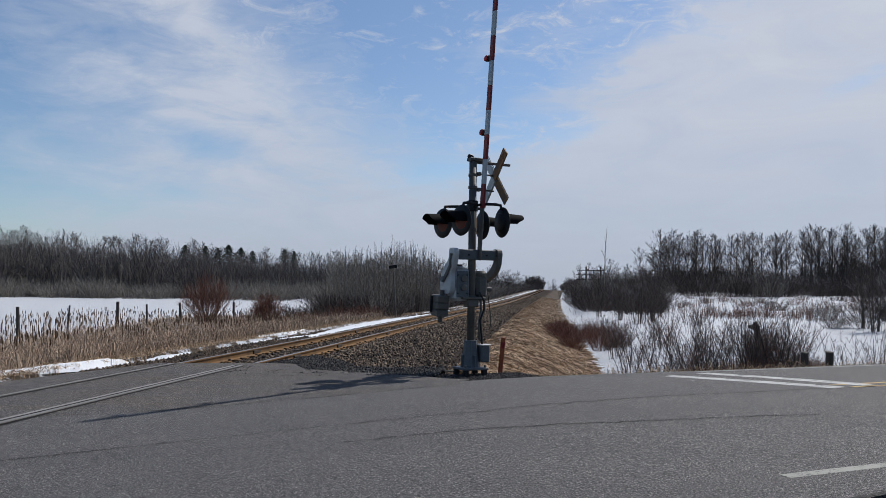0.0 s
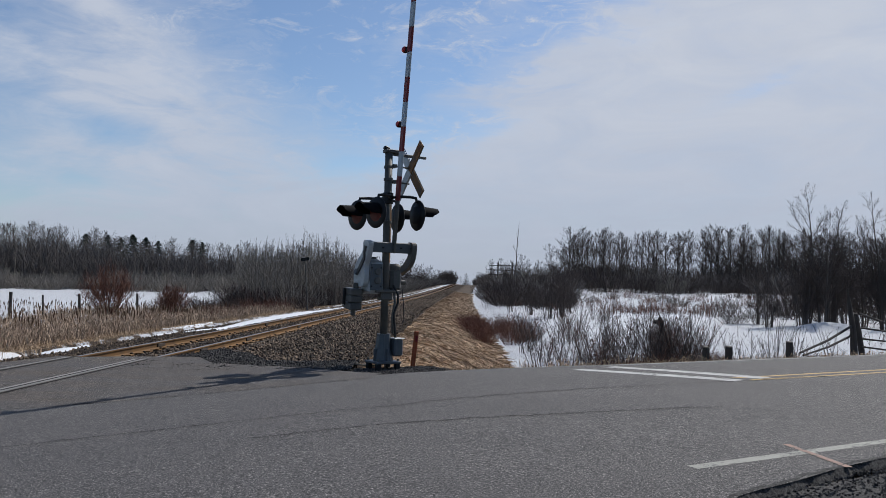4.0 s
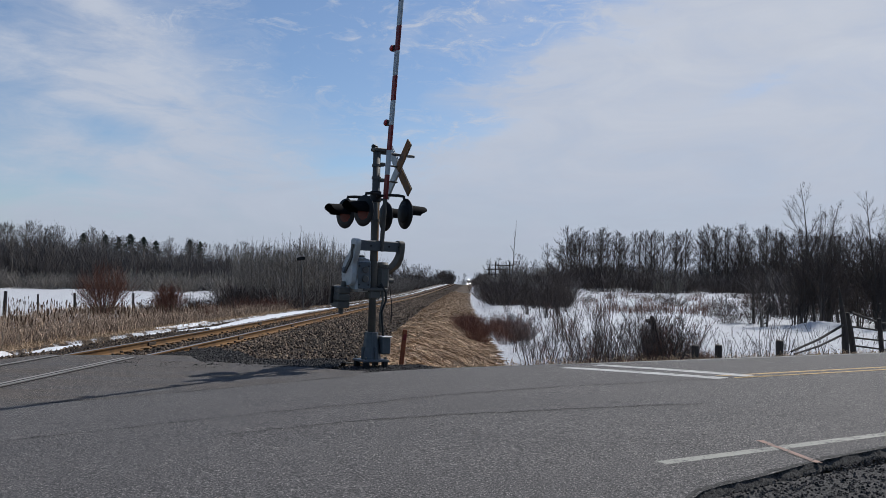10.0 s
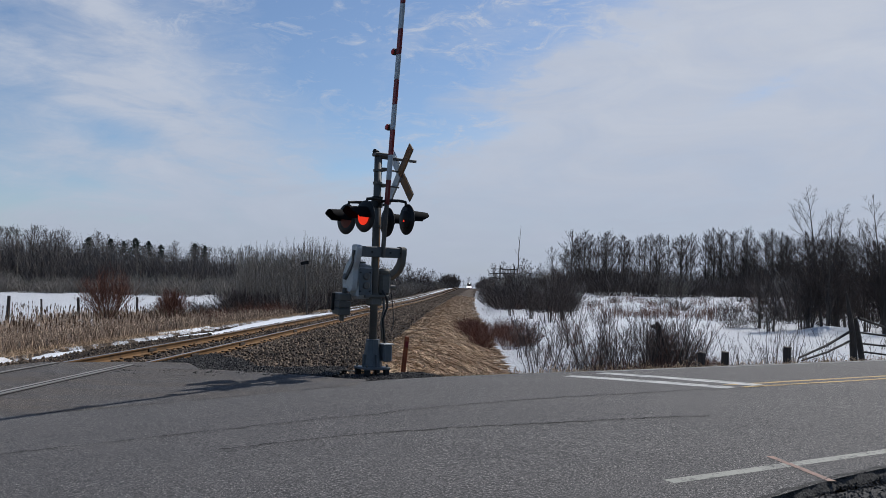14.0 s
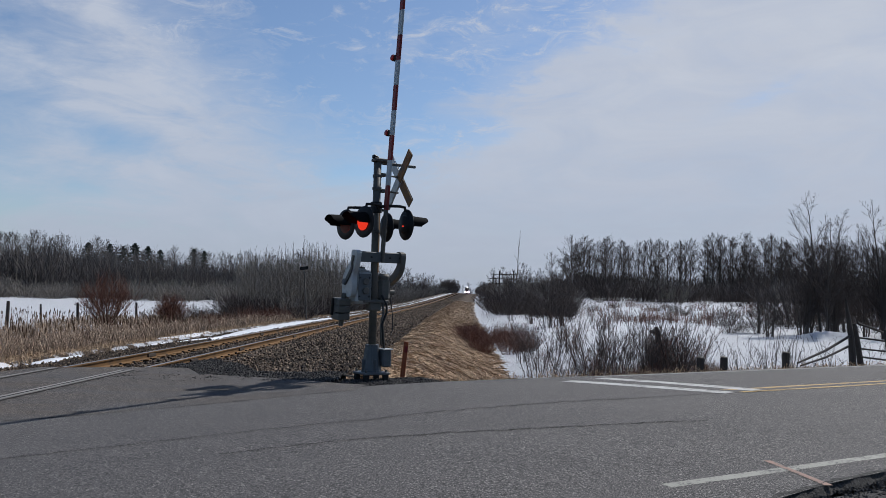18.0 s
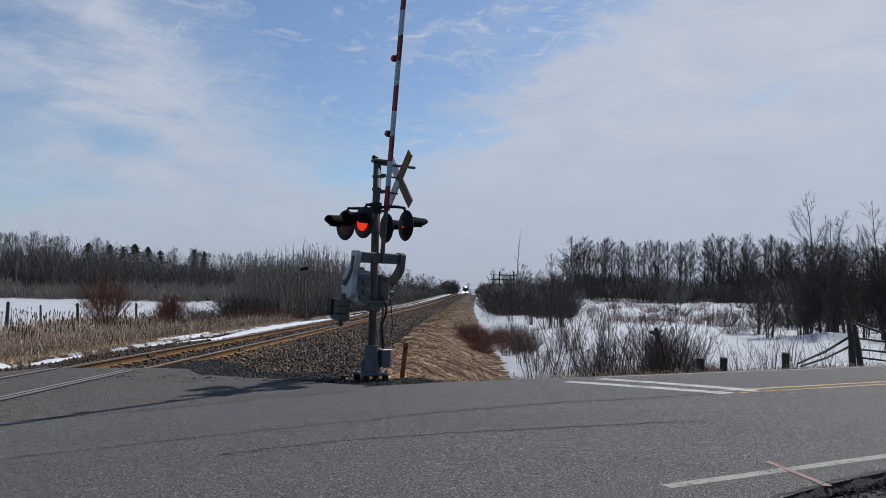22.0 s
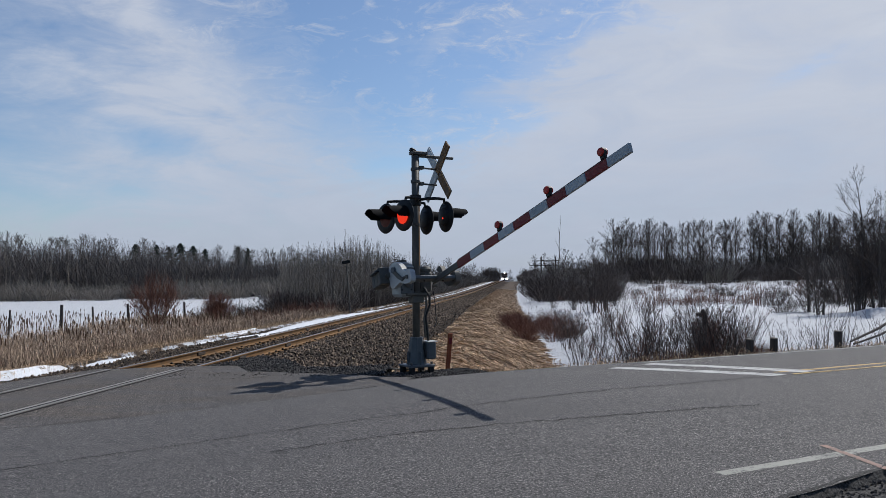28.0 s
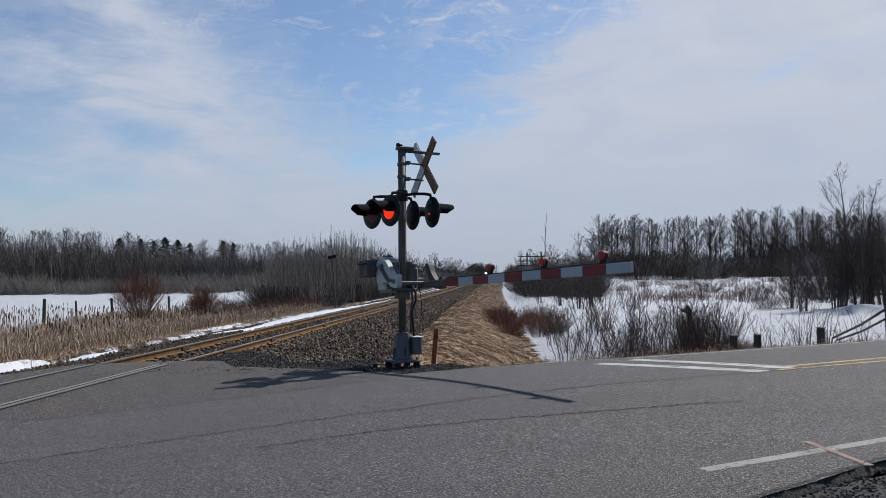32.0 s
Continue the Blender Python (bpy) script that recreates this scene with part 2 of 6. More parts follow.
def snow_ground_build(k, co):
    attr = k.t.nodes.new("ShaderNodeAttribute")
    attr.attribute_name = "snow"
    edge = k.noise(co, 1.3, 6.0, 0.65)
    fine = k.noise(co, 9.0, 5.0, 0.7)
    f = k.math("ADD", attr.outputs["Fac"], k.math("ADD", k.math("MULTIPLY", k.math("SUBTRACT", edge, 0.5), 0.9), k.math("MULTIPLY", k.math("SUBTRACT", fine, 0.5), 0.4)))
    mask = k.ramp(f, [(0.46, (0, 0, 0)), (0.54, (1, 1, 1))])
    earth = k.mix(edge, (0.035, 0.024, 0.016), (0.10, 0.066, 0.040))
    earth = k.mix(k.math("MULTIPLY", fine, 0.7), earth, (0.040, 0.030, 0.022))
    snow = k.mix(fine, (0.33, 0.35, 0.38), (0.56, 0.575, 0.60))
    litter = k.ramp(k.noise(co, 2.6, 6.0, 0.72), [(0.56, (0, 0, 0)), (0.67, (1, 1, 1))])
    snow = k.mix(k.math("MULTIPLY", litter, 0.60), snow, (0.16, 0.125, 0.10))
    return k.mix(mask, earth, snow), fine


M = dict(
    asphalt=material("asphalt", asphalt_build, 0.85, bump=0.004, spec=0.20),
    old_asphalt=material("old_asphalt", lambda k, co: asphalt_build(k, co, 0.5), 0.9, bump=0.004, spec=0.12),
    edging=material("bright_rail_edge", varied((0.20, 0.19, 0.175), 1.0, 20.0, 0.3), 0.6, 0.2, bump=0.001),
    gravel=material("dark_gravel", lambda k, co: (k.mix(k.ramp(k.noise(co, 45.0, 3.0, 0.8), [(0.40, (0, 0, 0)), (0.66, (1, 1, 1))]), (0.010, 0.010, 0.010), (0.075, 0.072, 0.070)), k.noise(co, 45.0, 3.0, 0.8)), 0.9, bump=0.02),
    ground=material("snow_and_earth", snow_ground_build, 0.75, bump=0.08, spec=0.10),
    snow=material("old_snow", lambda k, co: (k.mix(k.noise(co, 6.0, 6.0, 0.7), (0.50, 0.525, 0.56), (0.68, 0.69, 0.71)), k.noise(co, 6.0, 6.0, 0.7)), 0.6, bump=0.04),
    ballast=material("ballast_bed", varied((0.034, 0.026, 0.021), 0.8, 14.0, 0.8), 0.95, bump=0.06, spec=0.04),
    stone=material("ballast_stone", islands((0.022, 0.016, 0.012), (0.24, 0.175, 0.12)), 0.9),
    grit=material("dark_grit", islands((0.016, 0.016, 0.017), (0.105, 0.098, 0.092)), 0.95, spec=0.1),
    rail_side=material("rusty_rail", varied((0.150, 0.084, 0.036), 1.2, 30.0, 0.55, 0.1, (0.075, 0.047, 0.028)), 0.85, bump=0.002, spec=0.15),
    rail_top=material("worn_rail_head", varied((0.115, 0.105, 0.10), 0.6, 20.0, 0.25), 0.42, 0.6, spec=0.5),
    sleeper=material("tarred_sleeper", varied((0.045, 0.034, 0.027), 2.0, 18.0, 0.4), 0.9, bump=0.006),
    white_paint=material("road_white", paint_build((0.27, 0.272, 0.24)), 0.75, bump=0.003),
    bar_paint=material("stop_bar_white", paint_build((0.44, 0.445, 0.43)), 0.75, bump=0.003),
    yellow_paint=material("road_yellow", paint_build((0.45, 0.30, 0.09)), 0.75, bump=0.003),
    pink_paint=material("survey_pink", paint_build((0.28, 0.18, 0.14)), 0.8, bump=0.003),
    tar=material("crack_tar", varied((0.022, 0.021, 0.021), 6.0, 50.0, 0.3), 0.95, spec=0.05),
    galv=material("galvanized_steel", varied((0.105, 0.102, 0.095), 3.0, 25.0, 0.35, 0.04, (0.125, 0.115, 0.10)), 0.65, 0.2, bump=0.001),
    galv_light=material("cast_aluminium", varied((0.40, 0.42, 0.435), 4.0, 25.0, 0.25, 0.04, (0.24, 0.24, 0.23)), 0.5, 0.3, bump=0.001),
    blue_steel=material("blue_grey_paint", varied((0.090, 0.100, 0.110), 3.0, 25.0, 0.25, 0.04, (0.11, 0.12, 0.13)), 0.5, 0.1),
    black=material("black_paint", varied((0.011, 0.0115, 0.013), 4.0, 30.0, 0.3), 0.55, spec=0.25),
    visor=material("flat_black_visor", varied((0.006, 0.006, 0.007), 4.0, 30.0, 0.3), 0.9, spec=0.08),
    lens=material("dark_red_lens", varied((0.11, 0.022, 0.014), 8.0, 50.0, 0.3), 0.45, spec=0.15),
    red_plastic=material("red_lamp_plastic", varied((0.36, 0.022, 0.016), 8.0, 40.0, 0.2), 0.4, spec=0.4),
    red_tape=material("red_reflective_sheet", varied((0.165, 0.016, 0.018), 2.0, 40.0, 0.25), 0.5),
    white_tape=material("white_reflective_sheet", varied((0.33, 0.37, 0.40), 2.0, 40.0, 0.2), 0.5),
    plywood=material("weathered_plywood", varied((0.20, 0.115, 0.055), 5.0, 30.0, 0.45, 0.0, (0.12, 0.10, 0.085)), 0.75, bump=0.002),
    rust_post=material("rust_red_post", varied((0.22, 0.065, 0.03), 4.0, 30.0, 0.3), 0.8),
    old_wood=material("grey_old_wood", varied((0.038, 0.033, 0.030), 3.0, 30.0, 0.4), 0.9, bump=0.006),
    cable=material("black_rubber", varied((0.02, 0.02, 0.02), 4.0, 30.0, 0.2), 0.6),
    bark=material("grey_bark", varied((0.085, 0.072, 0.064), 1.0, 12.0, 0.35), 0.95),
    bark_pale=material("pale_bark", varied((0.15, 0.13, 0.11), 1.0, 12.0, 0.3), 0.9),
    twigs=material("bare_twigs", islands((0.070, 0.062, 0.059), (0.160, 0.143, 0.134)), 0.95),
    twigs_pale=material("pale_twigs", islands((0.135, 0.120, 0.104), (0.29, 0.262, 0.228)), 0.95),
    twigs_red=material("red_brown_twigs", islands((0.078, 0.036, 0.027), (0.22, 0.108, 0.075)), 0.95),
    twigs_dark=material("dark_twigs", islands((0.034, 0.027, 0.026), (0.100, 0.079, 0.070)), 0.95),
    straw=material("dry_straw", islands((0.13, 0.092, 0.068), (0.58, 0.44, 0.31)), 0.9),
    straw_dark=material("matted_grass", matted_build, 0.9),
    reed=material("dry_reed", islands((0.10, 0.07, 0.053), (0.44, 0.32, 0.225)), 0.9),
    seedhead=material("brown_seed_head", islands((0.075, 0.045, 0.028), (0.14, 0.09, 0.055)), 0.95),
    pine=material("dark_needles", islands((0.012, 0.022, 0.016), (0.035, 0.052, 0.035)), 0.9),
    loco_body=material("loco_paint", varied((0.10, 0.10, 0.11), 1.0, 8.0, 0.2), 0.5),
    loco_nose=material("loco_nose_paint", varied((0.045, 0.035, 0.034), 1.0, 8.0, 0.2), 0.5),
    glass=material("dark_glass", lambda k, co: ((0.01, 0.012, 0.015), None), 0.1, spec=0.6),
)


def glowing(name, colour, strength):
    m = bpy.data.materials.new(name)
    m.use_nodes = True
    k = Nodes(m.node_tree)
    e = k.n("ShaderNodeEmission", Color=(*colour, 1.0), Strength=strength)
    out = k.t.nodes.new("ShaderNodeOutputMaterial")
    k.put(out.inputs[0], e.outputs[0])
    return m


M["lit_red"] = glowing("glowing_red_bulb", (1.0, 0.050, 0.022), 0.85)
M["headlight"] = glowing("glowing_headlight", (1.0, 0.95, 0.85), 30.0)


# ---- mesh tools ----
class MB:
    """Vertices and faces of one mesh in the making."""

    def __init__(self):
        self.v, self.f = [], []

    def add(self, verts, faces):
        o = len(self.v)
        self.v.extend(tuple(p) for p in verts)
        self.f.extend(tuple(i + o for i in q) for q in faces)
        return self

    def box(self, m, sx, sy, sz, ch=0.0):
        """A box of full sizes round the origin of m, its edges chamfered by ch."""
        if isinstance(m, (tuple, list)):
            m = Matrix.Translation(m)
        h = (sx / 2, sy / 2, sz / 2)
        if ch <= 0:
            vs = [(a * h[0], b * h[1], c * h[2]) for a in (-1, 1) for b in (-1, 1) for c in (-1, 1)]
            fs = [(0, 1, 3, 2), (4, 6, 7, 5), (0, 4, 5, 1), (2, 3, 7, 6), (0, 2, 6, 4), (1, 5, 7, 3)]
            return self.add([m @ Vector(p) for p in vs], fs)
        ch = min(ch, 0.45 * min(sx, sy, sz))
        idx, vs = {}, []
        for s in ((a, b, c) for a in (-1, 1) for b in (-1, 1) for c in (-1, 1)):
            for ax in range(3):
                p = [s[i] * (h[i] - (0 if i == ax else ch)) for i in range(3)]
                idx[s, ax] = len(vs)
                vs.append(Vector(p))
        fs = []
        for ax in range(3):
            b, c = [i for i in range(3) if i != ax]
            for sg in (-1, 1):
                ring = []
                for q, r in ((-1, -1), (1, -1), (1, 1), (-1, 1)):
                    s = [0, 0, 0]
                    s[ax], s[b], s[c] = sg, q, r
                    ring.append(idx[tuple(s), ax])
                fs.append(ring)
            for q in (-1, 1):
                for r in (-1, 1):
                    s0, s1 = [0, 0, 0], [0, 0, 0]
                    s0[ax], s1[ax] = -1, 1
                    s0[b] = s1[b] = q
                    s0[c] = s1[c] = r
                    s0, s1 = tuple(s0), tuple(s1)
                    fs.append([idx[s0, b], idx[s1, b], idx[s1, c], idx[s0, c]])
        for s in ((a, b, c) for a in (-1, 1) for b in (-1, 1) for c in (-1, 1)):
            fs.append([idx[s, 0], idx[s, 1], idx[s, 2]])
        out = []
        for q in fs:
            mid = sum((vs[i] for i in q), Vector()) / len(q)
            nrm = (vs[q[1]] - vs[q[0]]).cross(vs[q[2]] - vs[q[0]])
            out.append(q if nrm.dot(mid) > 0 else q[::-1])
        return self.add([m @ p for p in vs], out)

    def tube(self, pts, radii, sides=8, cap=True):
        pts = [Vector(p) for p in pts]
        if not isinstance(radii, (list, tuple)):
            radii = [radii] * len(pts)
        o, rings = len(self.v), len(pts)
        side = None
        for i, p in enumerate(pts):
            d = (pts[min(i + 1, rings - 1)] - pts[max(i - 1, 0)]).normalized()
            if side is None:
                side = d.orthogonal().normalized()
            side = (side - d * side.dot(d))
            side = side.normalized() if side.length > 1e-6 else d.orthogonal().normalized()
            up = d.cross(side)
            for j in range(sides):
                a = 2 * math.pi * j / sides
                self.v.append(tuple(p + (side * math.cos(a) + up * math.sin(a)) * radii[i]))
        for i in range(rings - 1):
            for j in range(sides):
                a, b = o + i * sides + j, o + i * sides + (j + 1) % sides
                self.f.append((a, b, b + sides, a + sides))
        if cap:
            self.f.append(tuple(o + j for j in reversed(range(sides))))
            self.f.append(tuple(o + (rings - 1) * sides + j for j in range(sides)))
        return self

    def strip(self, pts, radii, r):
        """A flat tapering twig, turned at random about its length."""
        pts = [Vector(p) for p in pts]
        side = (pts[-1] - pts[0]).cross(Vector((r.gauss(0, 1), r.gauss(0, 1), r.gauss(0, 1))))
        side = side.normalized() if side.length > 1e-9 else Vector((1, 0, 0))
        o = len(self.v)
        for p, w in zip(pts, radii):
            self.v += [tuple(p - side * w), tuple(p + side * w)]
        self.f += [(o + 2 * i, o + 2 * i + 1, o + 2 * i + 3, o + 2 * i + 2) for i in range(len(pts) - 1)]
        return self

    def lathe(self, m, profile, segs=24, a0=0.0, a1=2 * math.pi):
        """Radii and heights turned about z of m."""
        o, full = len(self.v), abs(a1 - a0 - 2 * math.pi) < 1e-6
        cols = segs if full else segs + 1
        for r, z in profile:
            for j in range(cols):
                a = a0 + (a1 - a0) * j / segs
                self.v.append(tuple(m @ Vector((r * math.cos(a), r * math.sin(a), z))))
        for i in range(len(profile) - 1):
            for j in range(segs):
                a, b = o + i * cols + j, o + i * cols + (j + 1) % cols
                self.f.append((a, b, b + cols, a + cols))
        return self

    def prism(self, m, outline, depth):
        """A flat outline in x and z of m, given depth along y."""
        c = len(outline)
        vs = [m @ Vector((x, -depth / 2, z)) for x, z in outline] + [m @ Vector((x, depth / 2, z)) for x, z in outline]
        fs = [tuple(range(c)), tuple(reversed(range(c, 2 * c)))]
        fs += [(i, i + c, (i + 1) % c + c, (i + 1) % c) for i in range(c)]
        return self.add(vs, fs)


def mesh_of(name, b, mat, smooth=False):
    me = bpy.data.meshes.new(name)
    me.from_pydata(b.v, [], b.f)
    me.materials.append(mat)
    if smooth:
        me.polygons.foreach_set("use_smooth", [True] * len(me.polygons))
    me.update()
    return me


def part(name, b, mat, parent=None, label="", smooth=False, m=None):
    """One mesh object; under a thing or part where parent is given."""
    ob = new(name, mesh_of(name, b, mat, smooth) if isinstance(b, MB) else b)
    if parent is not None:
        ob.parent = parent
    if m is not None:
        ob.matrix_basis = m
    if label:
        ob["label"] = label
    return ob


def thing(name, m, label, category, group="", kind=""):
    ob = new(name)
    ob.empty_display_size = 0.1
    ob.matrix_basis = m
    return tagged(ob, label, category, group, kind)


rng = random.Random(7)


def smooth01(a, b, x):
    t = min(1.0, max(0.0, (x - a) / (b - a)))
    return t * t * (3 - 2 * t)


# ---- the lie of the land ----
TRACK_X, GAUGE = -6.52, 1.48
ROAD_NEAR, ROAD_FAR = 3.59, 11.35


def across(x, y):
    return N.x * x + N.y * y


def ease(y):
    """Grows from 0 past y = 90 to an even slope of 1 past y = 200."""
    return 0.0 if y < 90 else ((y - 90) ** 2 / 220 if y < 200 else 55 + (y - 200))


def track_x(y):
    """The line runs straight, then bends a little to the right."""
    return TRACK_X + 0.0085 * (y - 20) + 0.026 * ease(min(y, 900)) + 0.001 * max(0.0, min(y, 800) - 560) ** 2


def line_z(y):
    """The line climbs gently beyond the bend."""
    return 0.016 * ease(min(y, 330))


def bed_edge(y):
    """How far the ballast reaches to the right of the track."""
    return 4.55 - 0.35 * smooth01(20, 60, y)


def road_z(x, y):
    """The road: banked up a little towards the near lane, it flattens out on to the rails."""
    n = across(x, y)
    m = min(3.4, max(-5.2, n - 8.7))
    f = smooth01(-5.4, 0.5, x)
    return (0.28 - 0.025 * m - 0.004 * m * m) * f - 0.03 * (1 - f)


def land_z(x, y):
    """Fields, the railway bank and the ground under the road."""
    n = across(x, y)
    u = x - track_x(y)
    w = noise.noise(Vector((x * 0.08, y * 0.08, 0.0)))
    w2 = noise.noise(Vector((x * 0.4, y * 0.4, 3.0)))
    far = math.hypot(x, y)
    if u > 0:
        rise = smooth01(0, 26, x)
        field = -0.72 + 0.22 * smooth01(30, 100, far) + (0.35 + 1.65 * rise) * smooth01(100, 176, far) + 0.08 * w + 0.05 * w2 + 0.03 * noise.noise(Vector((x * 1.1, y * 1.1, 5.0)))
        field += 0.55 * math.exp(-(((x - 24.6) / 2.3) ** 2 + ((y - 53.0) / 1.6) ** 2))
        field -= 0.55 * (1 - smooth01(8.8, 12.5, u)) * smooth01(14.0, 19.0, n)
        bank = -0.36 + 0.10 * smooth01(4.2, 5.1, u) - 0.04 * w2
        fall = min(1.0, max(0.0, (u - 5.1 - 0.25 * w2) / 3.2))
        g = bank + (field - bank) * (0.55 * fall * fall + 0.45 * smooth01(0, 1, fall)) + 0.05 * noise.noise(Vector((x * 1.4, y * 0.7, 6.0))) * (1 - fall)
    else:
        field = -1.15 + 0.10 * w + 0.04 * w2
        g = -0.50 + (field + 0.50) * smooth01(4.6, 10.5, -u)
    if -4.75 < u < bed_edge(y):
        g = -0.85
    g += line_z(y) * (1 - smooth01(40, 130, abs(u)))
    edge = smooth01(ROAD_FAR - 0.1, ROAD_FAR + 2.2, n)
    if n < ROAD_FAR + 2.2:
        g = (road_z(x, y) - 0.07) * (1 - edge) + g * edge
    if n < ROAD_NEAR + 0.8:
        g = road_z(x, y) - 0.16
    return g


def snow_cover(x, y):
    n, u = across(x, y), x - track_x(y)
    if n < ROAD_FAR + 0.5:
        return 0.0
    if u > 0:
        s = smooth01(7.6, 9.0, u + 0.35 * noise.noise(Vector((y * 0.12, 0, 0))))
        s *= smooth01(ROAD_FAR + 0.5, ROAD_FAR + 1.5, n)
        return s * (1.0 - 0.10 * smooth01(14, 60, u) - 0.22 * smooth01(60, 105, y))
    s = 0.95 * smooth01(11.0, 19.0, -u) * (1 - smooth01(58, 72, y) * (1 - smooth01(0.11 * y - 6, 0.16 * y - 4, -u))) + 0.55 * math.exp(-((u + 4.4) / 1.5) ** 2)
    return s * smooth01(ROAD_FAR - 2.0, ROAD_FAR + 0.5, n)


def build_ground():
    def axis(lo, hi, step, grow, far):
        a = list(np.arange(lo, hi, step))
        s, v = step, hi
        while v < far:
            a.append(v)
            s *= grow
            v += s
        a.append(far)
        s, v = step, lo - step
        b = []
        while v > -far:
            b.append(v)
            s *= grow
            v -= s
        b.append(-far)
        return b[::-1] + a
    xs, ys = axis(-16, 26, 0.4, 1.12, 2600), axis(-2, 60, 0.5, 1.10, 2600)
    b = MB()
    cover = []
    for y in ys:
        for x in xs:
            b.v.append((x, y, land_z(x, y)))
            cover.append(snow_cover(x, y))
    w = len(xs)
    b.f = [(j * w + i, j * w + i + 1, (j + 1) * w + i + 1, (j + 1) * w + i) for j in range(len(ys) - 1) for i in range(w - 1)]
    me = mesh_of("ground", b, M["ground"], True)
    at = me.attributes.new("snow", "FLOAT", "POINT")
    at.data.foreach_set("value", cover)
    tagged(part("ground", me, None), "snow-covered fields with bare brown earth along the railway", "ground", kind="structure")


build_ground()


def near_edge(s):
    """The asphalt's near edge: ragged, it runs out into a lay-by on the viewer's side."""
    return ROAD_NEAR + 0.22 - 0.32 * (1 - smooth01(3.6, 7.4, s)) - 1.4 * (1 - smooth01(2.4, 4.7, s)) + 0.05 * noise.noise(Vector((s * 0.9, 0, 0.0))) + 0.03 * noise.noise(Vector((s * 4.0, 0, 0.0)))


def sheet(name, mat, along, n0, n1, lift, step=0.5, nstep=0.5, zf=road_z, wob=0.0, edge=None):
    """A sheet on the road from along[0] to along[1], n0 to n1 across it."""
    b = MB()
    cs = max(1, round((along[1] - along[0]) / step))
    cn = max(1, round((n1 - n0) / nstep))
    for i in range(cs + 1):
        s = along[0] + (along[1] - along[0]) * i / cs
        for j in range(cn + 1):
            t = n0 + (n1 - n0) * j / cn
            if wob and j in (0, cn):
                t += wob * noise.noise(Vector((s * 0.9, j, 0.0))) + 0.5 * wob * noise.noise(Vector((s * 4.0, j, 0.0)))
            if edge and j == 0:
                t = edge(s)
            p = D * s + N * t
            b.v.append((p.x, p.y, zf(p.x, p.y) + lift))
    w = cn + 1
    b.f = [(i * w + j, (i + 1) * w + j, (i + 1) * w + j + 1, i * w + j + 1) for i in range(cs) for j in range(cn)]
    return b


def ribbon(points, width, lift, jitter=0.0, sub=10):
    """A painted or poured line on the road through plan points."""
    b = MB()
    pts = []
    for (x0, y0), (x1, y1) in zip(points, points[1:]):
        for i in range(sub):
            pts.append(Vector((x0 + (x1 - x0) * i / sub, y0 + (y1 - y0) * i / sub, 0)))
    pts.append(Vector((*points[-1], 0)))
    for i, p in enumerate(pts):
        d = (pts[min(i + 1, len(pts) - 1)] - pts[max(0, i - 1)]).normalized()
        s = Vector((-d.y, d.x, 0))
        q = p + s * jitter * rng.uniform(-1, 1)
        wd = width * (1 + (rng.uniform(-0.4, 0.4) if jitter else rng.uniform(-0.03, 0.03)))
        for e in (-0.5, 0.5):
            a = q + s * wd * e
            b.v.append((a.x, a.y, road_z(a.x, a.y) + lift))
    b.f = [(2 * i, 2 * i + 1, 2 * i + 3, 2 * i + 2) for i in range(len(pts) - 1)]
    return b


road = part("road", sheet("road", None, (-60, 90), ROAD_NEAR, ROAD_FAR, 0.0, step=0.25, wob=0.08, edge=near_edge), M["asphalt"], smooth=True)
tagged(road, "worn grey asphalt country road with cracks and faded lines", "road", kind="structure")

# asphalt round the rails, cut square across the track
FLARE = [(-0.94, 13.17), (-1.76, 13.88), (-2.87, 14.7), (-4.37, 15.6), (-4.94, 16.72), (-5.55, 16.74), (-6.46, 16.46), (-7.2, 16.15), (-7.6, 16.2), (-8.2, 13.6), (-8.55, 11.8), (-9.4, 9.2), (-9.1, 7.3), (-5.6, 9.4), (-2.2, 11.4), (-1.0, 12.2)]


def flat_patch(points, lift, zf=road_z):
    bm = bmesh.new()
    vs = [bm.verts.new((x, y, 0)) for x, y in points]
    bm.faces.new(vs)
    bmesh.ops.triangulate(bm, faces=bm.faces[:])
    bmesh.ops.subdivide_edges(bm, edges=bm.edges[:], cuts=7, use_grid_fill=True)
    b = MB()
    bm.verts.ensure_lookup_table()
    b.v = [(v.co.x, v.co.y, zf(v.co.x, v.co.y) + lift) for v in bm.verts]
    b.f = [tuple(v.index for v in f.verts) for f in bm.faces]
    if b.f:
        q = [Vector(b.v[i]) for i in b.f[0][:3]]
        if (q[1] - q[0]).cross(q[2] - q[0]).z < 0:
            b.f = [f[::-1] for f in b.f]
    bm.free()
    return b


tagged(part("crossing_pavement", flat_patch(FLARE, 0.004), M["old_asphalt"]), "asphalt paving laid round the rails", "pavement", kind="structure")


def verge_z(x, y):
    n = across(x, y)
    e = smooth01(ROAD_FAR - 0.05, ROAD_FAR + 1.3, n)
    f = smooth01(-3.6, -1.7, x) * (1 - smooth01(1.0, 4.0, x))
    return road_z(x, y) * (1 - e) - 0.03 + e * (0.07 * f - 0.05) - 0.34 * smooth01(13.5, 15.2, n)


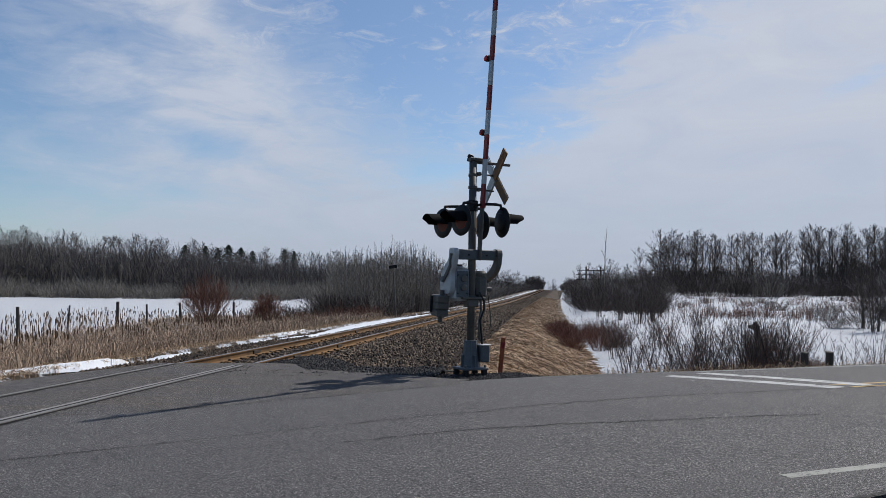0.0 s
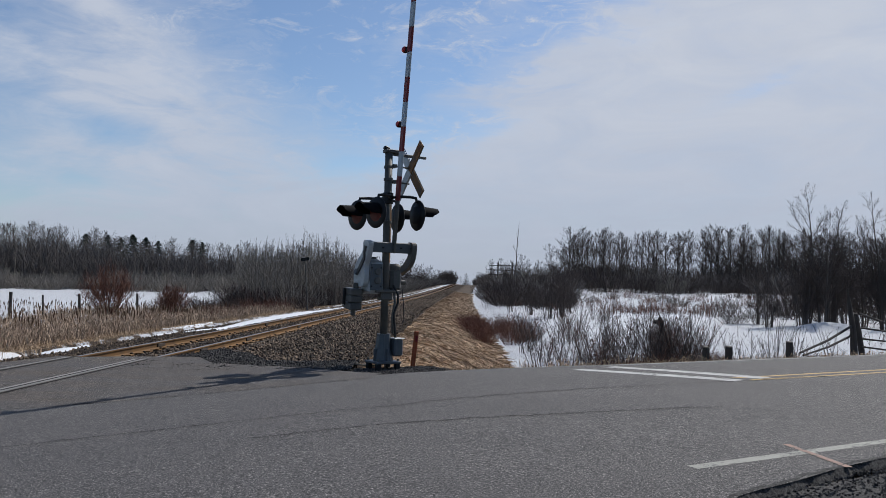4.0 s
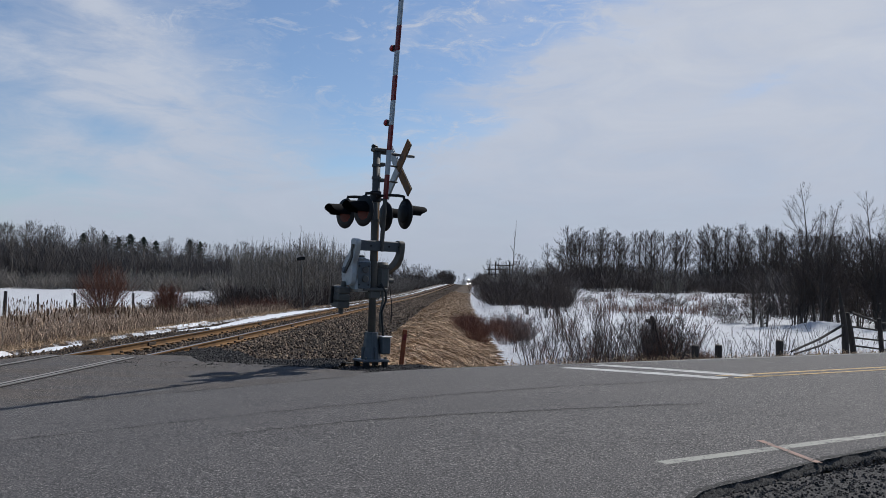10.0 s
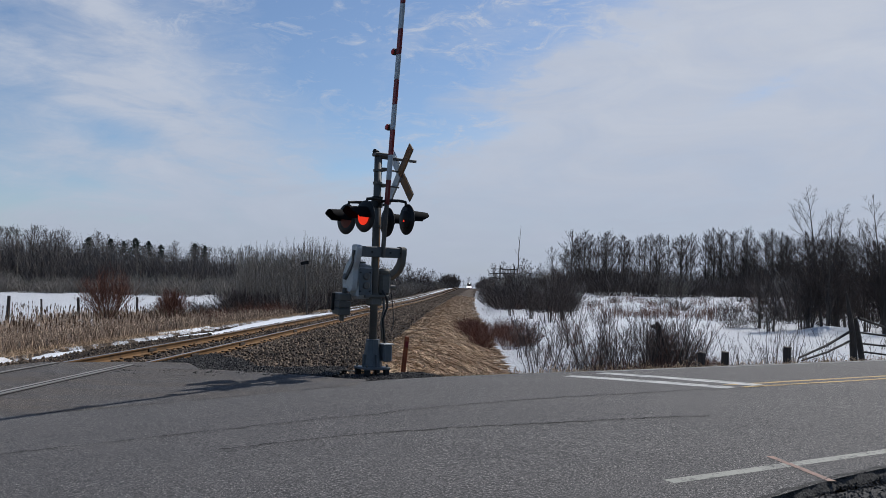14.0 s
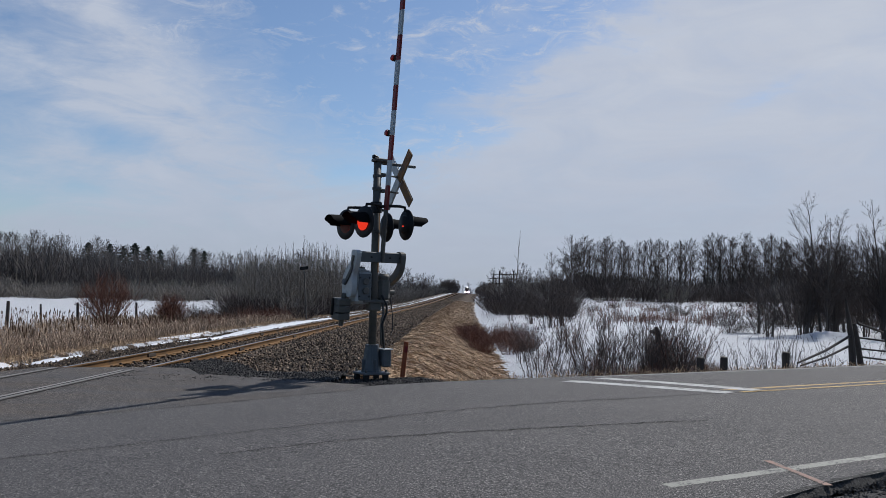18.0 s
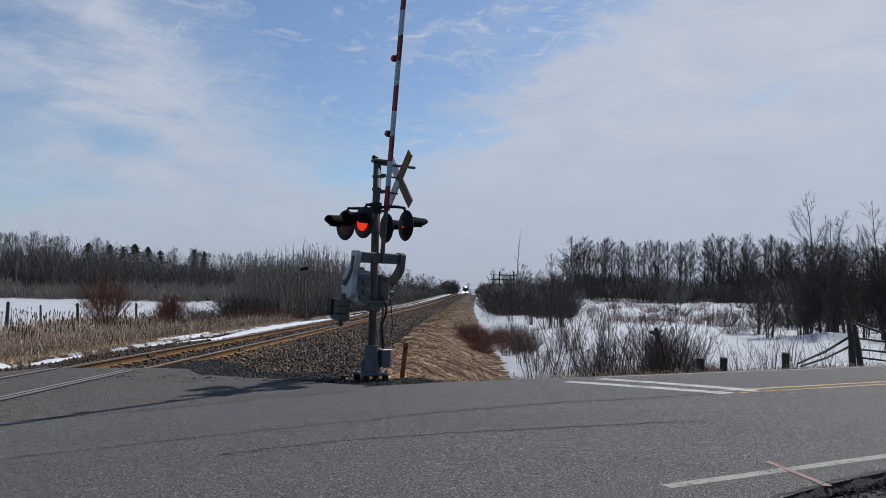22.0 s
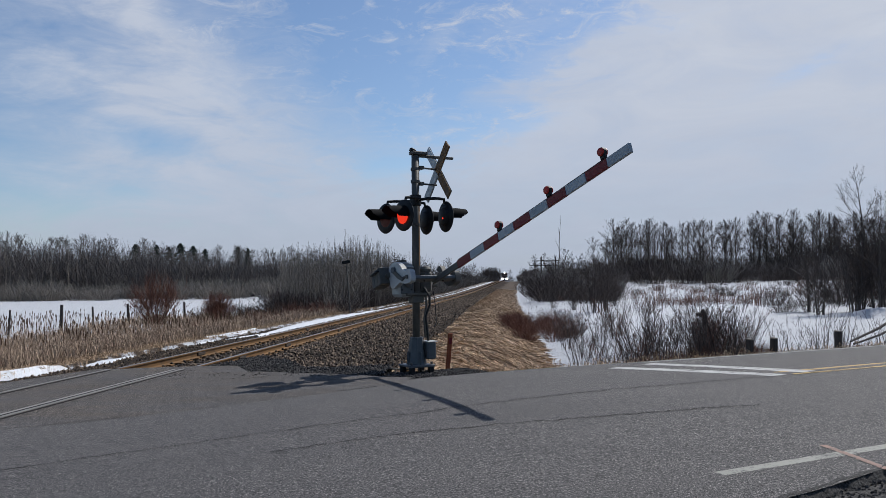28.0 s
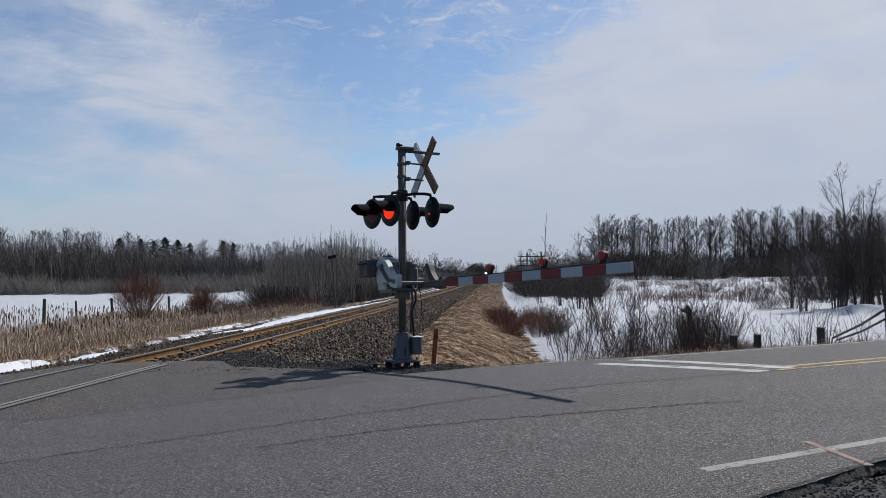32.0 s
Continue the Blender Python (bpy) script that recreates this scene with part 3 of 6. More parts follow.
def build_verges():
    b = MB()
    xs, ns = np.arange(-5.0, 3.6, 0.15), np.arange(ROAD_FAR - 0.12, 15.6, 0.15)
    for t in ns:
        for s in np.arange(4.3, 8.4, 0.15):
            p = D * s + N * t
            b.v.append((p.x, p.y, verge_z(p.x, p.y) + 0.02 * noise.noise(Vector((p.x * 3, p.y * 3, 1)))))
    w = len(np.arange(4.3, 8.4, 0.15))
    b.f = [(j * w + i, j * w + i + 1, (j + 1) * w + i + 1, (j + 1) * w + i) for j in range(len(ns) - 1) for i in range(w - 1)]
    tagged(part("gravel_verge", b, M["gravel"], smooth=True), "dark crushed gravel beside the crossing", "verge", kind="structure")
    b = sheet("shoulder", None, (-30, 60), -8.0, ROAD_NEAR + 0.02, -0.055)
    tagged(part("gravel_shoulder", b, M["gravel"], smooth=True), "dark gravel shoulder of the road", "shoulder", kind="structure")


build_verges()


def build_markings():
    def mark(name, b, mat, label, cat="road marking"):
        tagged(part(name, b, M[mat]), label, cat, kind="structure")

    def at(s, t):
        p = D * s + N * t
        return (p.x, p.y)
    mark("edge_line", ribbon([at(4.83, 4.16), at(55, 4.16)], 0.105, 0.0015, sub=120), "white_paint", "faded white edge line on the near lane")
    mark("edge_line_far", ribbon([at(10.45, 11.14), at(75, 11.14)], 0.115, 0.0015, sub=120), "white_paint", "faded white edge line along the far lane")
    for t in (YELLOW_N, YELLOW_N + 0.33):
        mark("centre_line", ribbon([at(10.32, t), at(75, t)], 0.11, 0.0015, sub=120), "yellow_paint", "double yellow centre line of the road")
    for a, c in STOP_BARS:
        mark("stop_bar", ribbon([a, c], 0.36, 0.002), "bar_paint", "white stop bar before the railway crossing")
    mark("survey_mark", ribbon([CROSS_A, CROSS_B], 0.062, 0.0035), "pink_paint", "pink survey stroke sprayed over the edge line")
    cracks = [[at(*q) for q in ((-9.0, 8.3), (-4.0, 8.2), (1.0, 8.24), (2.36, 8.0), (4.24, 7.68), (5.6, 7.87), (7.15, 7.97), (9.93, 7.89), (15.38, 7.82), (28.83, 7.83))],
              [at(*q) for q in ((2.49, 6.84), (3.76, 6.62), (5.12, 6.45), (6.47, 6.28), (7.61, 6.09))]]
    for c in cracks:
        pts = []
        for (x0, y0), (x1, y1) in zip(c, c[1:]):
            for i in range(12):
                f = i / 12
                pts.append((x0 + (x1 - x0) * f + rng.uniform(-0.035, 0.035), y0 + (y1 - y0) * f + rng.uniform(-0.035, 0.035)))
        mark("crack", ribbon(pts, 0.019, 0.005, 0.010, 3), "tar", "thin dark crack in the asphalt", "crack")
    # the broken near edge of the asphalt drops to the gravel
    b = MB()
    r = random.Random(17)
    for i in range(420):
        t = near_edge(3.0 + 0.04 * i) + 0.012 + 0.006 * r.uniform(-1, 1)
        for dt, z in ((0.03, 0.004), (0.0, 0.002), (-0.02, -0.025), (-0.05, -0.062)):
            p = D * (3.0 + 0.04 * i) + N * (t + dt)
            b.v.append((p.x, p.y, road_z(p.x, p.y) + z))
    b.f = [(4 * i + k, 4 * i + 4 + k, 4 * i + 5 + k, 4 * i + 1 + k)[::-1] for i in range(419) for k in range(3)]
    mark("tar_edge", b, "gravel", "broken dark edge of the asphalt", "road edge")
    b = MB()
    base = [Vector(p) for p in ((1, 0, 0), (-1, 0, 0), (0, 1, 0), (0, -1, 0), (0, 0, 1), (0, 0, -1))]
    fs = [(0, 2, 4), (2, 1, 4), (1, 3, 4), (3, 0, 4), (2, 0, 5), (1, 2, 5), (3, 1, 5), (0, 3, 5)]
    for i in range(9000):
        p = D * r.uniform(4.4, 13.0) + N * 0.0
        p += N * (near_edge(p.dot(D)) + 0.01 - 0.95 * r.random() ** 1.3)
        s_ = r.uniform(0.004, 0.014)
        q = Euler((r.uniform(0, 6), r.uniform(0, 6), r.uniform(0, 6))).to_matrix()
        b.add([q @ (c * s_ * r.uniform(0.6, 1.3)) + Vector((p.x, p.y, road_z(p.x, p.y) - 0.055 + 0.3 * s_)) for c in base], fs)
    tagged(part("shoulder_stones", b, M["grit"]), "small dark grit beside the asphalt's edge", "stones", kind="stuff")


YELLOW_N = 7.92
STOP_BARS = [((2.28, 13.82), (4.35, 12.05)), ((2.96, 14.57), (4.91, 12.55))]
CROSS_A, CROSS_B = (2.95, 7.06), (3.08, 6.27)
build_markings()


# ---- the railway ----
def rail_mesh(y0, y1, off, step):
    """Foot, web and head of one rail."""
    b = MB()
    prof = [(-0.07, -0.17), (-0.07, -0.158), (-0.012, -0.135), (-0.010, -0.05), (-0.036, -0.035), (-0.036, -0.006), (-0.028, 0.0),
            (0.028, 0.0), (0.036, -0.006), (0.036, -0.035), (0.010, -0.05), (0.012, -0.135), (0.07, -0.158), (0.07, -0.17)]
    ys = list(np.arange(y0, min(y1, 120), step)) + ([] if y1 <= 120 else list(np.geomspace(120, y1, 90)))
    c = len(prof)
    for y in ys:
        for px, pz in prof:
            b.v.append((track_x(y) + off + px, y, line_z(y) - 0.03 + pz))
    b.f = [(i * c + j, i * c + (j + 1) % c, (i + 1) * c + (j + 1) % c, (i + 1) * c + j) for i in range(len(ys) - 1) for j in range(c)]
    return b, c, len(ys)


def build_track():
    track = thing("railway_track", pose(0, 0, 0), "single railway track with rusty rails on timber sleepers in ballast", "track", kind="structure")
    for off in (-GAUGE / 2, GAUGE / 2):
        b, c, rows = rail_mesh(16.3, 1900, off, 1.5)
        rail = part("rail", b, M["rail_side"], track, "rust-brown rail with a worn bright head")
        rail.data.materials.append(M["rail_top"])
        for i, p in enumerate(rail.data.polygons):
            if i % c in (5, 6, 7):
                p.material_index = 1
        b = MB()
        ys = np.arange(-4, 16.4, 0.5)
        for y in ys:
            x = track_x(y) + off
            b.v += [(x - 0.036, y, -0.05), (x - 0.036, y, -0.013), (x + 0.036, y, -0.013), (x + 0.036, y, -0.05)]
        b.f = [(4 * i + j, 4 * i + j + 1, 4 * i + j + 5, 4 * i + j + 4) for i in range(len(ys) - 1) for j in range(3)]
        part("rail_in_road", b, M["edging"], track, "smooth grey rail head set into the asphalt")
        side = 1 if off < 0 else -1

        def strip_along(name, lo, hi, z, mat, label):
            """A flat strip beside the rail, lo to hi from its middle towards the track's inside."""
            g = MB()
            for y in ys:
                x = track_x(y) + off
                a, c = sorted((x + side * lo, x + side * hi))
                g.v += [(a, y, z), (c, y, z)]
            g.f = [(2 * i, 2 * i + 1, 2 * i + 3, 2 * i + 2) for i in range(len(ys) - 1)]
            part(name, g, M[mat], track, label)
        strip_along("flangeway", 0.04, 0.125, -0.0225, "tar", "dark groove beside the rail")
        if off > 0:
            strip_along("steel_edging", 0.125, 0.19, -0.0215, "edging", "pale steel edging of the crossing panel")
        strip_along("seal_strip", -0.105, -0.04, -0.0225, "tar", "dark seal along the rail")
    # sleepers, tie plates and rail joints
    sl = mesh_of("sleeper", MB().box((0, 0, 0), 2.6, 0.23, 0.2, 0.015), M["sleeper"])
    pl = mesh_of("tie_plate", MB().box((0, 0, 0), 0.34, 0.2, 0.03, 0.006), M["rail_side"])
    y, i = 17.0, 0
    far = MB()
    while y < 420:
        m = pose(track_x(y) + rng.uniform(-0.04, 0.04), y, line_z(y) - 0.322, 0, 0, rng.uniform(-1.2, 1.2))
        if i < 120:
            part("sleeper", sl, None, track, m=m)
            for off in (-GAUGE / 2, GAUGE / 2):
                part("tie_plate", pl, None, track, m=pose(track_x(y) + off, y, -0.205))
        else:
            far.box(m, 2.6, 0.23, 0.2)
        y += 0.56
        i += 1
    tagged(part("distant_sleepers", far, M["sleeper"], track), kind="stuff")
    # anchors in tar black also stand in for shade under the rail head
    an = mesh_of("rail_anchor", MB().box((0, 0, 0), 0.06, 0.07, 0.05, 0.012), M["tar"])
    for i in range(70):
        ya = 17.2 + 0.56 * i
        for off in (-GAUGE / 2 + 0.085, GAUGE / 2 + 0.085):
            part("rail_anchor", an, None, track, m=pose(track_x(ya) + off, ya + rng.uniform(-0.12, 0.12), -0.185 + rng.uniform(-0.03, 0.01)))
    for off, yj in ((-GAUGE / 2, 20.8), (-GAUGE / 2, 32.0), (GAUGE / 2, 19.6), (GAUGE / 2, 23.7), (GAUGE / 2, 31.0)):
        part("joint_bar", MB().box((track_x(yj) + off, yj, -0.12), 0.09, 0.5, 0.08, 0.01), M["sleeper"], track, "dark fishplate at a rail joint")


def bed_z(u, edge=4.75):
    """The ballast's cross-section."""
    a = abs(u)
    top = -0.235
    if u > 0:
        return top - 0.02 * a - 0.06 * smooth01(1.55, 3.4, a) - 0.30 * smooth01(edge - 0.35, edge + 0.3, a)
    return top - 0.02 * a - 0.16 * smooth01(1.55, 3.0, a) - 0.35 * smooth01(3.9, 4.8, a)


def apron_end(u):
    """How far up the line the dark gravel beside the paving reaches."""
    return 21.0 - 1.35 * (u - 0.85) + 0.5 * noise.noise(Vector((u * 1.3, 0, 7)))


def build_apron():
    """Dark fine gravel banked up between the paving and the ballast."""
    b = MB()
    us = np.arange(0.85, 4.95, 0.12)
    rows = 40
    for u in us:
        y1 = apron_end(u) + 0.25
        for j in range(rows):
            y = 14.2 + (y1 - 14.2) * j / (rows - 1)
            x = track_x(y) + u
            top = bed_z(u, bed_edge(y)) + 0.09 * (1 - smooth01(y1 - 0.7, y1, y)) - 0.03 * smooth01(y1 - 0.3, y1, y)
            f = smooth01(15.8, y1, y)
            b.v.append((x, y, (road_z(x, y) - 0.025) * (1 - f) + top * f + 0.025 * noise.noise(Vector((x * 3, y * 3, 2)))))
    b.f = [(i * rows + j, (i + 1) * rows + j, (i + 1) * rows + j + 1, i * rows + j + 1) for i in range(len(us) - 1) for j in range(rows - 1)]
    r = random.Random(19)
    base = [Vector(p) for p in ((1, 0, 0), (-1, 0, 0), (0, 1, 0), (0, -1, 0), (0, 0, 1), (0, 0, -1))]
    fs = [(0, 2, 4), (2, 1, 4), (1, 3, 4), (3, 0, 4), (2, 0, 5), (1, 2, 5), (3, 1, 5), (0, 3, 5)]
    loose = MB()
    for i in range(9000):
        k, j = r.randrange(len(us) - 1), r.randrange(rows - 1)
        p = Vector(b.v[k * rows + j]).lerp(Vector(b.v[(k + 1) * rows + j + 1]), r.random())
        p += Vector((r.uniform(-0.06, 0.06), r.uniform(-0.07, 0.07), 0))
        s_ = r.uniform(0.012, 0.034)
        q = Euler((r.uniform(0, 6), r.uniform(0, 6), r.uniform(0, 6))).to_matrix()
        loose.add([q @ (c * s_ * r.uniform(0.6, 1.3)) + p + Vector((0, 0, 0.2 * s_)) for c in base], fs)
    tagged(part("apron_stones", loose, M["grit"]), "small dark loose gravel between paving and ballast", "stones", kind="stuff")
    tagged(part("gravel_apron", b, M["gravel"], smooth=True), "dark fine gravel banked against the crossing's paving", "gravel", kind="structure")


def build_ballast():
    b = MB()
    us = list(np.arange(-4.8, 5.01, 0.2))
    ys = list(np.arange(15.6, 70, 0.4)) + list(np.geomspace(70, 1900, 60))
    for y in ys:
        for u in us:
            k = 0.03 * noise.noise(Vector((u * 2.5, y * 2.5, 0))) if y < 70 else 0
            b.v.append((track_x(y) + u, y, line_z(y) + bed_z(u, bed_edge(y)) + k - (0.5 if across(track_x(y) + u, y) < 12.9 else 0.0)))
    w = len(us)
    b.f = [(j * w + i, j * w + i + 1, (j + 1) * w + i + 1, (j + 1) * w + i) for j in range(len(ys) - 1) for i in range(w - 1)]
    tagged(part("ballast_bed", b, M["ballast"], smooth=True), "bed of brown-grey crushed stone under the track", "ballast", kind="structure")
    r = random.Random(11)
    b = MB()
    base = [Vector(p) for p in ((1, 0, 0), (-1, 0, 0), (0, 1, 0), (0, -1, 0), (0, 0, 1), (0, 0, -1))]
    fs = [(0, 2, 4), (2, 1, 4), (1, 3, 4), (3, 0, 4), (2, 0, 5), (1, 2, 5), (3, 1, 5), (0, 3, 5)]
    for i in range(36000):
        y = 15.8 + 90 * r.random() ** 1.9
        u = r.uniform(0.8, 4.7) if r.random() < 0.62 else r.uniform(-4.5, 0.8)
        if abs(abs(u) - GAUGE / 2) < 0.12:
            continue
        if u > bed_edge(y) - 1.0 and r.random() < (u - bed_edge(y) + 1.0) * 0.8:
            continue
        x = track_x(y) + u
        if u > -2.0 and across(x, y) < (14.9 + 0.5 * noise.noise(Vector((x, y, 0))) if u > 0.9 else 13.6):
            continue
        if 0.85 < u < 4.6 and y < apron_end(u):
            continue
        s = r.uniform(0.022, 0.058) * (1 + (y - 16) * 0.012) * (1.0 if u > -1.2 else 0.75)
        q = Euler((r.uniform(0, 6), r.uniform(0, 6), r.uniform(0, 6))).to_matrix()
        z = bed_z(u, bed_edge(y)) + s * r.uniform(0.1, 0.6)
        b.add([q @ Vector((p.x * s * r.uniform(0.7, 1.4), p.y * s * r.uniform(0.7, 1.3), p.z * s * r.uniform(0.5, 1.0))) + Vector((x, y, z)) for p in base], fs)
    for i in range(6000):
        y = 75 + 130 * r.random() ** 1.5
        u = r.uniform(0.9, 4.4) if r.random() < 0.7 else r.uniform(-4.2, 0.7)
        s = r.uniform(0.06, 0.13)
        q = Euler((r.uniform(0, 6), r.uniform(0, 6), r.uniform(0, 6))).to_matrix()
        z = line_z(y) + bed_z(u, bed_edge(y)) + 0.2 * s
        b.add([q @ Vector((p.x * s, p.y * s * r.uniform(0.7, 1.3), p.z * s * 0.8)) + Vector((track_x(y) + u, y, z)) for p in base], fs)
    tagged(part("ballast_stones", b, M["stone"]), "loose angular ballast stones in browns and greys", "stones", kind="stuff")
    b = MB()
    for i in range(11000):
        s_, t_ = r.uniform(4.4, 8.3), r.uniform(ROAD_FAR + 0.02, 15.4)
        p = D * s_ + N * t_
        if abs(p.x - track_x(p.y)) < 1.6:
            continue
        s = r.uniform(0.012, 0.032)
        q = Euler((r.uniform(0, 6), r.uniform(0, 6), r.uniform(0, 6))).to_matrix()
        b.add([q @ (c * s * r.uniform(0.6, 1.3)) + Vector((p.x, p.y, verge_z(p.x, p.y) + 0.3 * s)) for c in base], fs)
    tagged(part("verge_stones", b, M["grit"]), "small loose gravel beside the crossing", "stones", kind="stuff")


build_track()
build_ballast()
build_apron()


def build_snow_strips():
    """Low ridges of old snow left along the track and at the edge of the reeds."""
    def ridge(points, width, height):
        b = MB()
        cols = 9
        pts = []
        for (x0, y0, w0), (x1, y1, w1) in zip(points, points[1:]):
            steps = max(3, int(math.hypot(x1 - x0, y1 - y0) / 0.6)) if y1 < 130 else 60
            for i in range(steps):
                f = i / steps
                ym = y0 + (y1 - y0) * f
                pts.append((x0 + (x1 - x0) * f + track_x(ym) - track_x(y0) - (track_x(y1) - track_x(y0)) * f, ym, w0 + (w1 - w0) * f))
        pts.append(points[-1])
        for x, y, w in pts:
            ww = w * width * (1 + 0.35 * noise.noise(Vector((x, y * 0.8, 5))))
            sh = 0.25 * noise.noise(Vector((y * 0.7, 2, 1)))
            for j in range(cols):
                e = j / (cols - 1) * 2 - 1
                px = x + sh + e * ww
                g = max(land_z(px, y), line_z(y) + bed_z(px - track_x(y)) if -4.6 < px - track_x(y) < 4.8 else -9)
                b.v.append((px, y, g - 0.05 + height * (1 - e * e) * (1 + 0.4 * noise.noise(Vector((px * 2, y * 2, 9))))))
        b.f = [(i * cols + j, i * cols + j + 1, (i + 1) * cols + j + 1, (i + 1) * cols + j) for i in range(len(pts) - 1) for j in range(cols - 1)]
        tagged(part("snow_ridge", b, M["snow"], smooth=True), "melting ridge of old snow beside the track", "snow", kind="structure")
    def xt(y, u):
        return track_x(y) + u
    ridge([(xt(31, -2.4), 31, 0.3), (xt(34, -2.8), 34, 0.9), (xt(40, -3.2), 40, 1.9), (xt(47, -3.5), 47, 2.6), (xt(56, -3.2), 56, 1.9), (xt(64, -2.7), 64, 0.8), (xt(120, -2.8), 120, 1.0), (xt(250, -3), 250, 1.4), (xt(500, -3), 500, 1.6)], 0.42, 0.16)
    ridge([(xt(25, -4.6), 25, 0.15), (xt(28, -4.3), 28, 0.6), (xt(32, -3.7), 32, 0.8), (xt(36, -3.0), 36, 0.5)], 0.20, 0.09)
    ridge([(xt(33, -5.2), 33, 0.2), (xt(36, -5.0), 36, 1.0), (xt(39, -5.1), 39, 0.3)], 0.35, 0.12)
    ridge([(-12.8, 17.0, 0.7), (-11.6, 19.0, 1.0), (-10.9, 21.5, 0.8), (-10.6, 24, 0.25)], 0.9, 0.16)
    ridge([(-14.5, 14.0, 0.8), (-13.6, 16.0, 1.0), (-13.0, 17.4, 0.5)], 0.7, 0.14)


build_snow_strips()


# ---- the crossing signal ----
SIGNAL = Matrix.Translation((-1.085, 15.21, 0.01)) @ pose(0, 0, 0, 0, 0, 32.0) @ Matrix.Scale(1.06, 4)
PIVOT_Z = 1.50
AX = pose(0, 0, 0, 0, 90, 0)          # turns z to +x


def facing(side, at):
    """z of this pose looks along +x or -x of the signal."""
    turn = 12.0 if side < 0 else 0.0
    return Matrix.Translation(at) @ pose(0, 0, 0, 0, 0, turn) @ pose(0, 0, 0, 0, 90 * side, 0)


def rounded(points, sub=4):
    """A closed outline with its corners eased into curves."""
    out, c = [], len(points)
    for i in range(c):
        p = [Vector((*points[(i + k) % c], 0)) for k in (-1, 0, 1, 2)]
        for j in range(sub):
            t = j / sub
            q = 0.5 * (2 * p[1] + (p[2] - p[0]) * t + (2 * p[0] - 5 * p[1] + 4 * p[2] - p[3]) * t * t + (3 * p[1] - p[0] - 3 * p[2] + p[3]) * t ** 3)
            out.append((q.x, q.y))
    return out


def build_signal():
    sig = thing("crossing_signal", SIGNAL, "grey railway crossing signal mast with flashers, crossbuck and gate", "crossing signal")
    # foundation, pedestal, mast
    for x in (-0.18, 0.18):
        for y in (-0.18, 0.18):
            part("foot", MB().box((x, y, 0.02), 0.09, 0.09, 0.18, 0.01), M["black"], sig, "dark anchor foot under the base plate")
    part("base_plate", MB().box((0, 0, 0.115), 0.48, 0.48, 0.04, 0.01), M["blue_steel"], sig, "blue-grey steel base plate")
    for x in (-0.19, 0.19):
        for y in (-0.19, 0.19):
            part("bolt", MB().lathe(pose(x, y, 0.13), [(0.0, 0.05), (0.022, 0.05), (0.022, 0.0)], 6), M["galv"], sig)
    b = MB()
    o = 8
    prof = [(0.18, 0.13), (0.17, 0.17), (0.135, 0.42), (0.118, 0.56), (0.118, 0.60), (0.0, 0.60)]
    b.lathe(pose(0, 0, 0, 0, 0, 22.5), prof, o)
    for a in range(4):
        b.box(Matrix.Rotation(a * math.pi / 2, 4, "Z") @ Matrix.Translation((0.158, 0, 0.24)), 0.05, 0.03, 0.22, 0.006)
    part("pedestal", b, M["blue_steel"], sig, "blue-grey cast pedestal with ribs")
    jb = part("junction_box", MB().box((0.20, -0.10, 0.37), 0.17, 0.20, 0.29, 0.02), M["blue_steel"], sig, "blue-grey junction box on the pedestal")
    part("box_lid", MB().box((0.205, -0.10, 0.525), 0.20, 0.23, 0.02, 0.008), M["galv_light"], jb, "pale lid")
    part("mast", MB().tube([(0, 0, 0.58), (0, 0, 3.76)], 0.067, 20), M["galv"], sig, "weathered galvanized steel mast", True)
    for z in (1.22, 1.36, 2.55, 3.30, 3.52):
        part("band_clamp", MB().lathe(pose(0, 0, z), [(0.067, -0.025), (0.082, -0.022), (0.082, 0.022), (0.067, 0.025)], 20), M["galv"], sig)
    cap = part("mast_cap", MB().box((0.06, 0, 3.80), 0.30, 0.16, 0.06, 0.012), M["galv"], sig, "flat cap bracket on the mast top")
    part("cap_stub", MB().box(pose(-0.05, 0, 3.85, 0, 20, 0), 0.10, 0.08, 0.06, 0.01), M["black"], cap)
    # crossbuck seen from behind
    buck = part("crossbuck_bar", MB().box((0.36, 0, 3.755), 0.78, 0.05, 0.045, 0.006), M["galv"], sig, "steel bar that holds the crossbuck")
    for z in (3.55, 3.27):
        part("bracket", MB().tube([(0.06, 0, z), (0.42, 0, z - 0.01)], 0.016, 8).box((0.11, 0, z), 0.08, 0.10, 0.06, 0.006), M["galv"], sig)
    # each blade is split at its middle into a pale and a brown half
    for k, (turn, mats) in enumerate(((45, ("galv_light", "plywood")), (-45, ("plywood", "galv_light")))):
        for h, sg in ((0, -1), (1, 1)):
            m = Matrix.Translation((0.42 + 0.03 * k, 0, 3.49)) @ pose(0, 0, 0, turn * 0.95, 0, 0)
            lo, hi = (-0.61, -0.002) if sg < 0 else (0.002, 0.61)
            bl = part("crossbuck_blade", MB().box(m @ Matrix.Translation((0, 0, (lo + hi) / 2)), 0.022, 0.175, hi - lo, 0.004), M[mats[h]], sig,
                      "half of a crossbuck blade, seen from its unpainted back")
            part("blade_front", MB().box(m @ Matrix.Translation((0.0135, 0, (lo + hi) / 2)), 0.004, 0.190, hi - lo - 0.004, 0.001), M["white_tape"], bl)
    # flashing lamps
    hub = part("lamp_bracket", MB().lathe(pose(0, 0, 2.97), [(0.067, -0.10), (0.10, -0.09), (0.10, 0.09), (0.067, 0.10)], 20), M["black"], sig, "black collar that carries the lamp arms")
    spots = {"a": (-0.40, 0.37, -1), "b": (-0.40, -0.37, -1), "c": (0.40, 0.37, 1), "d": (0.40, -0.37, 1)}
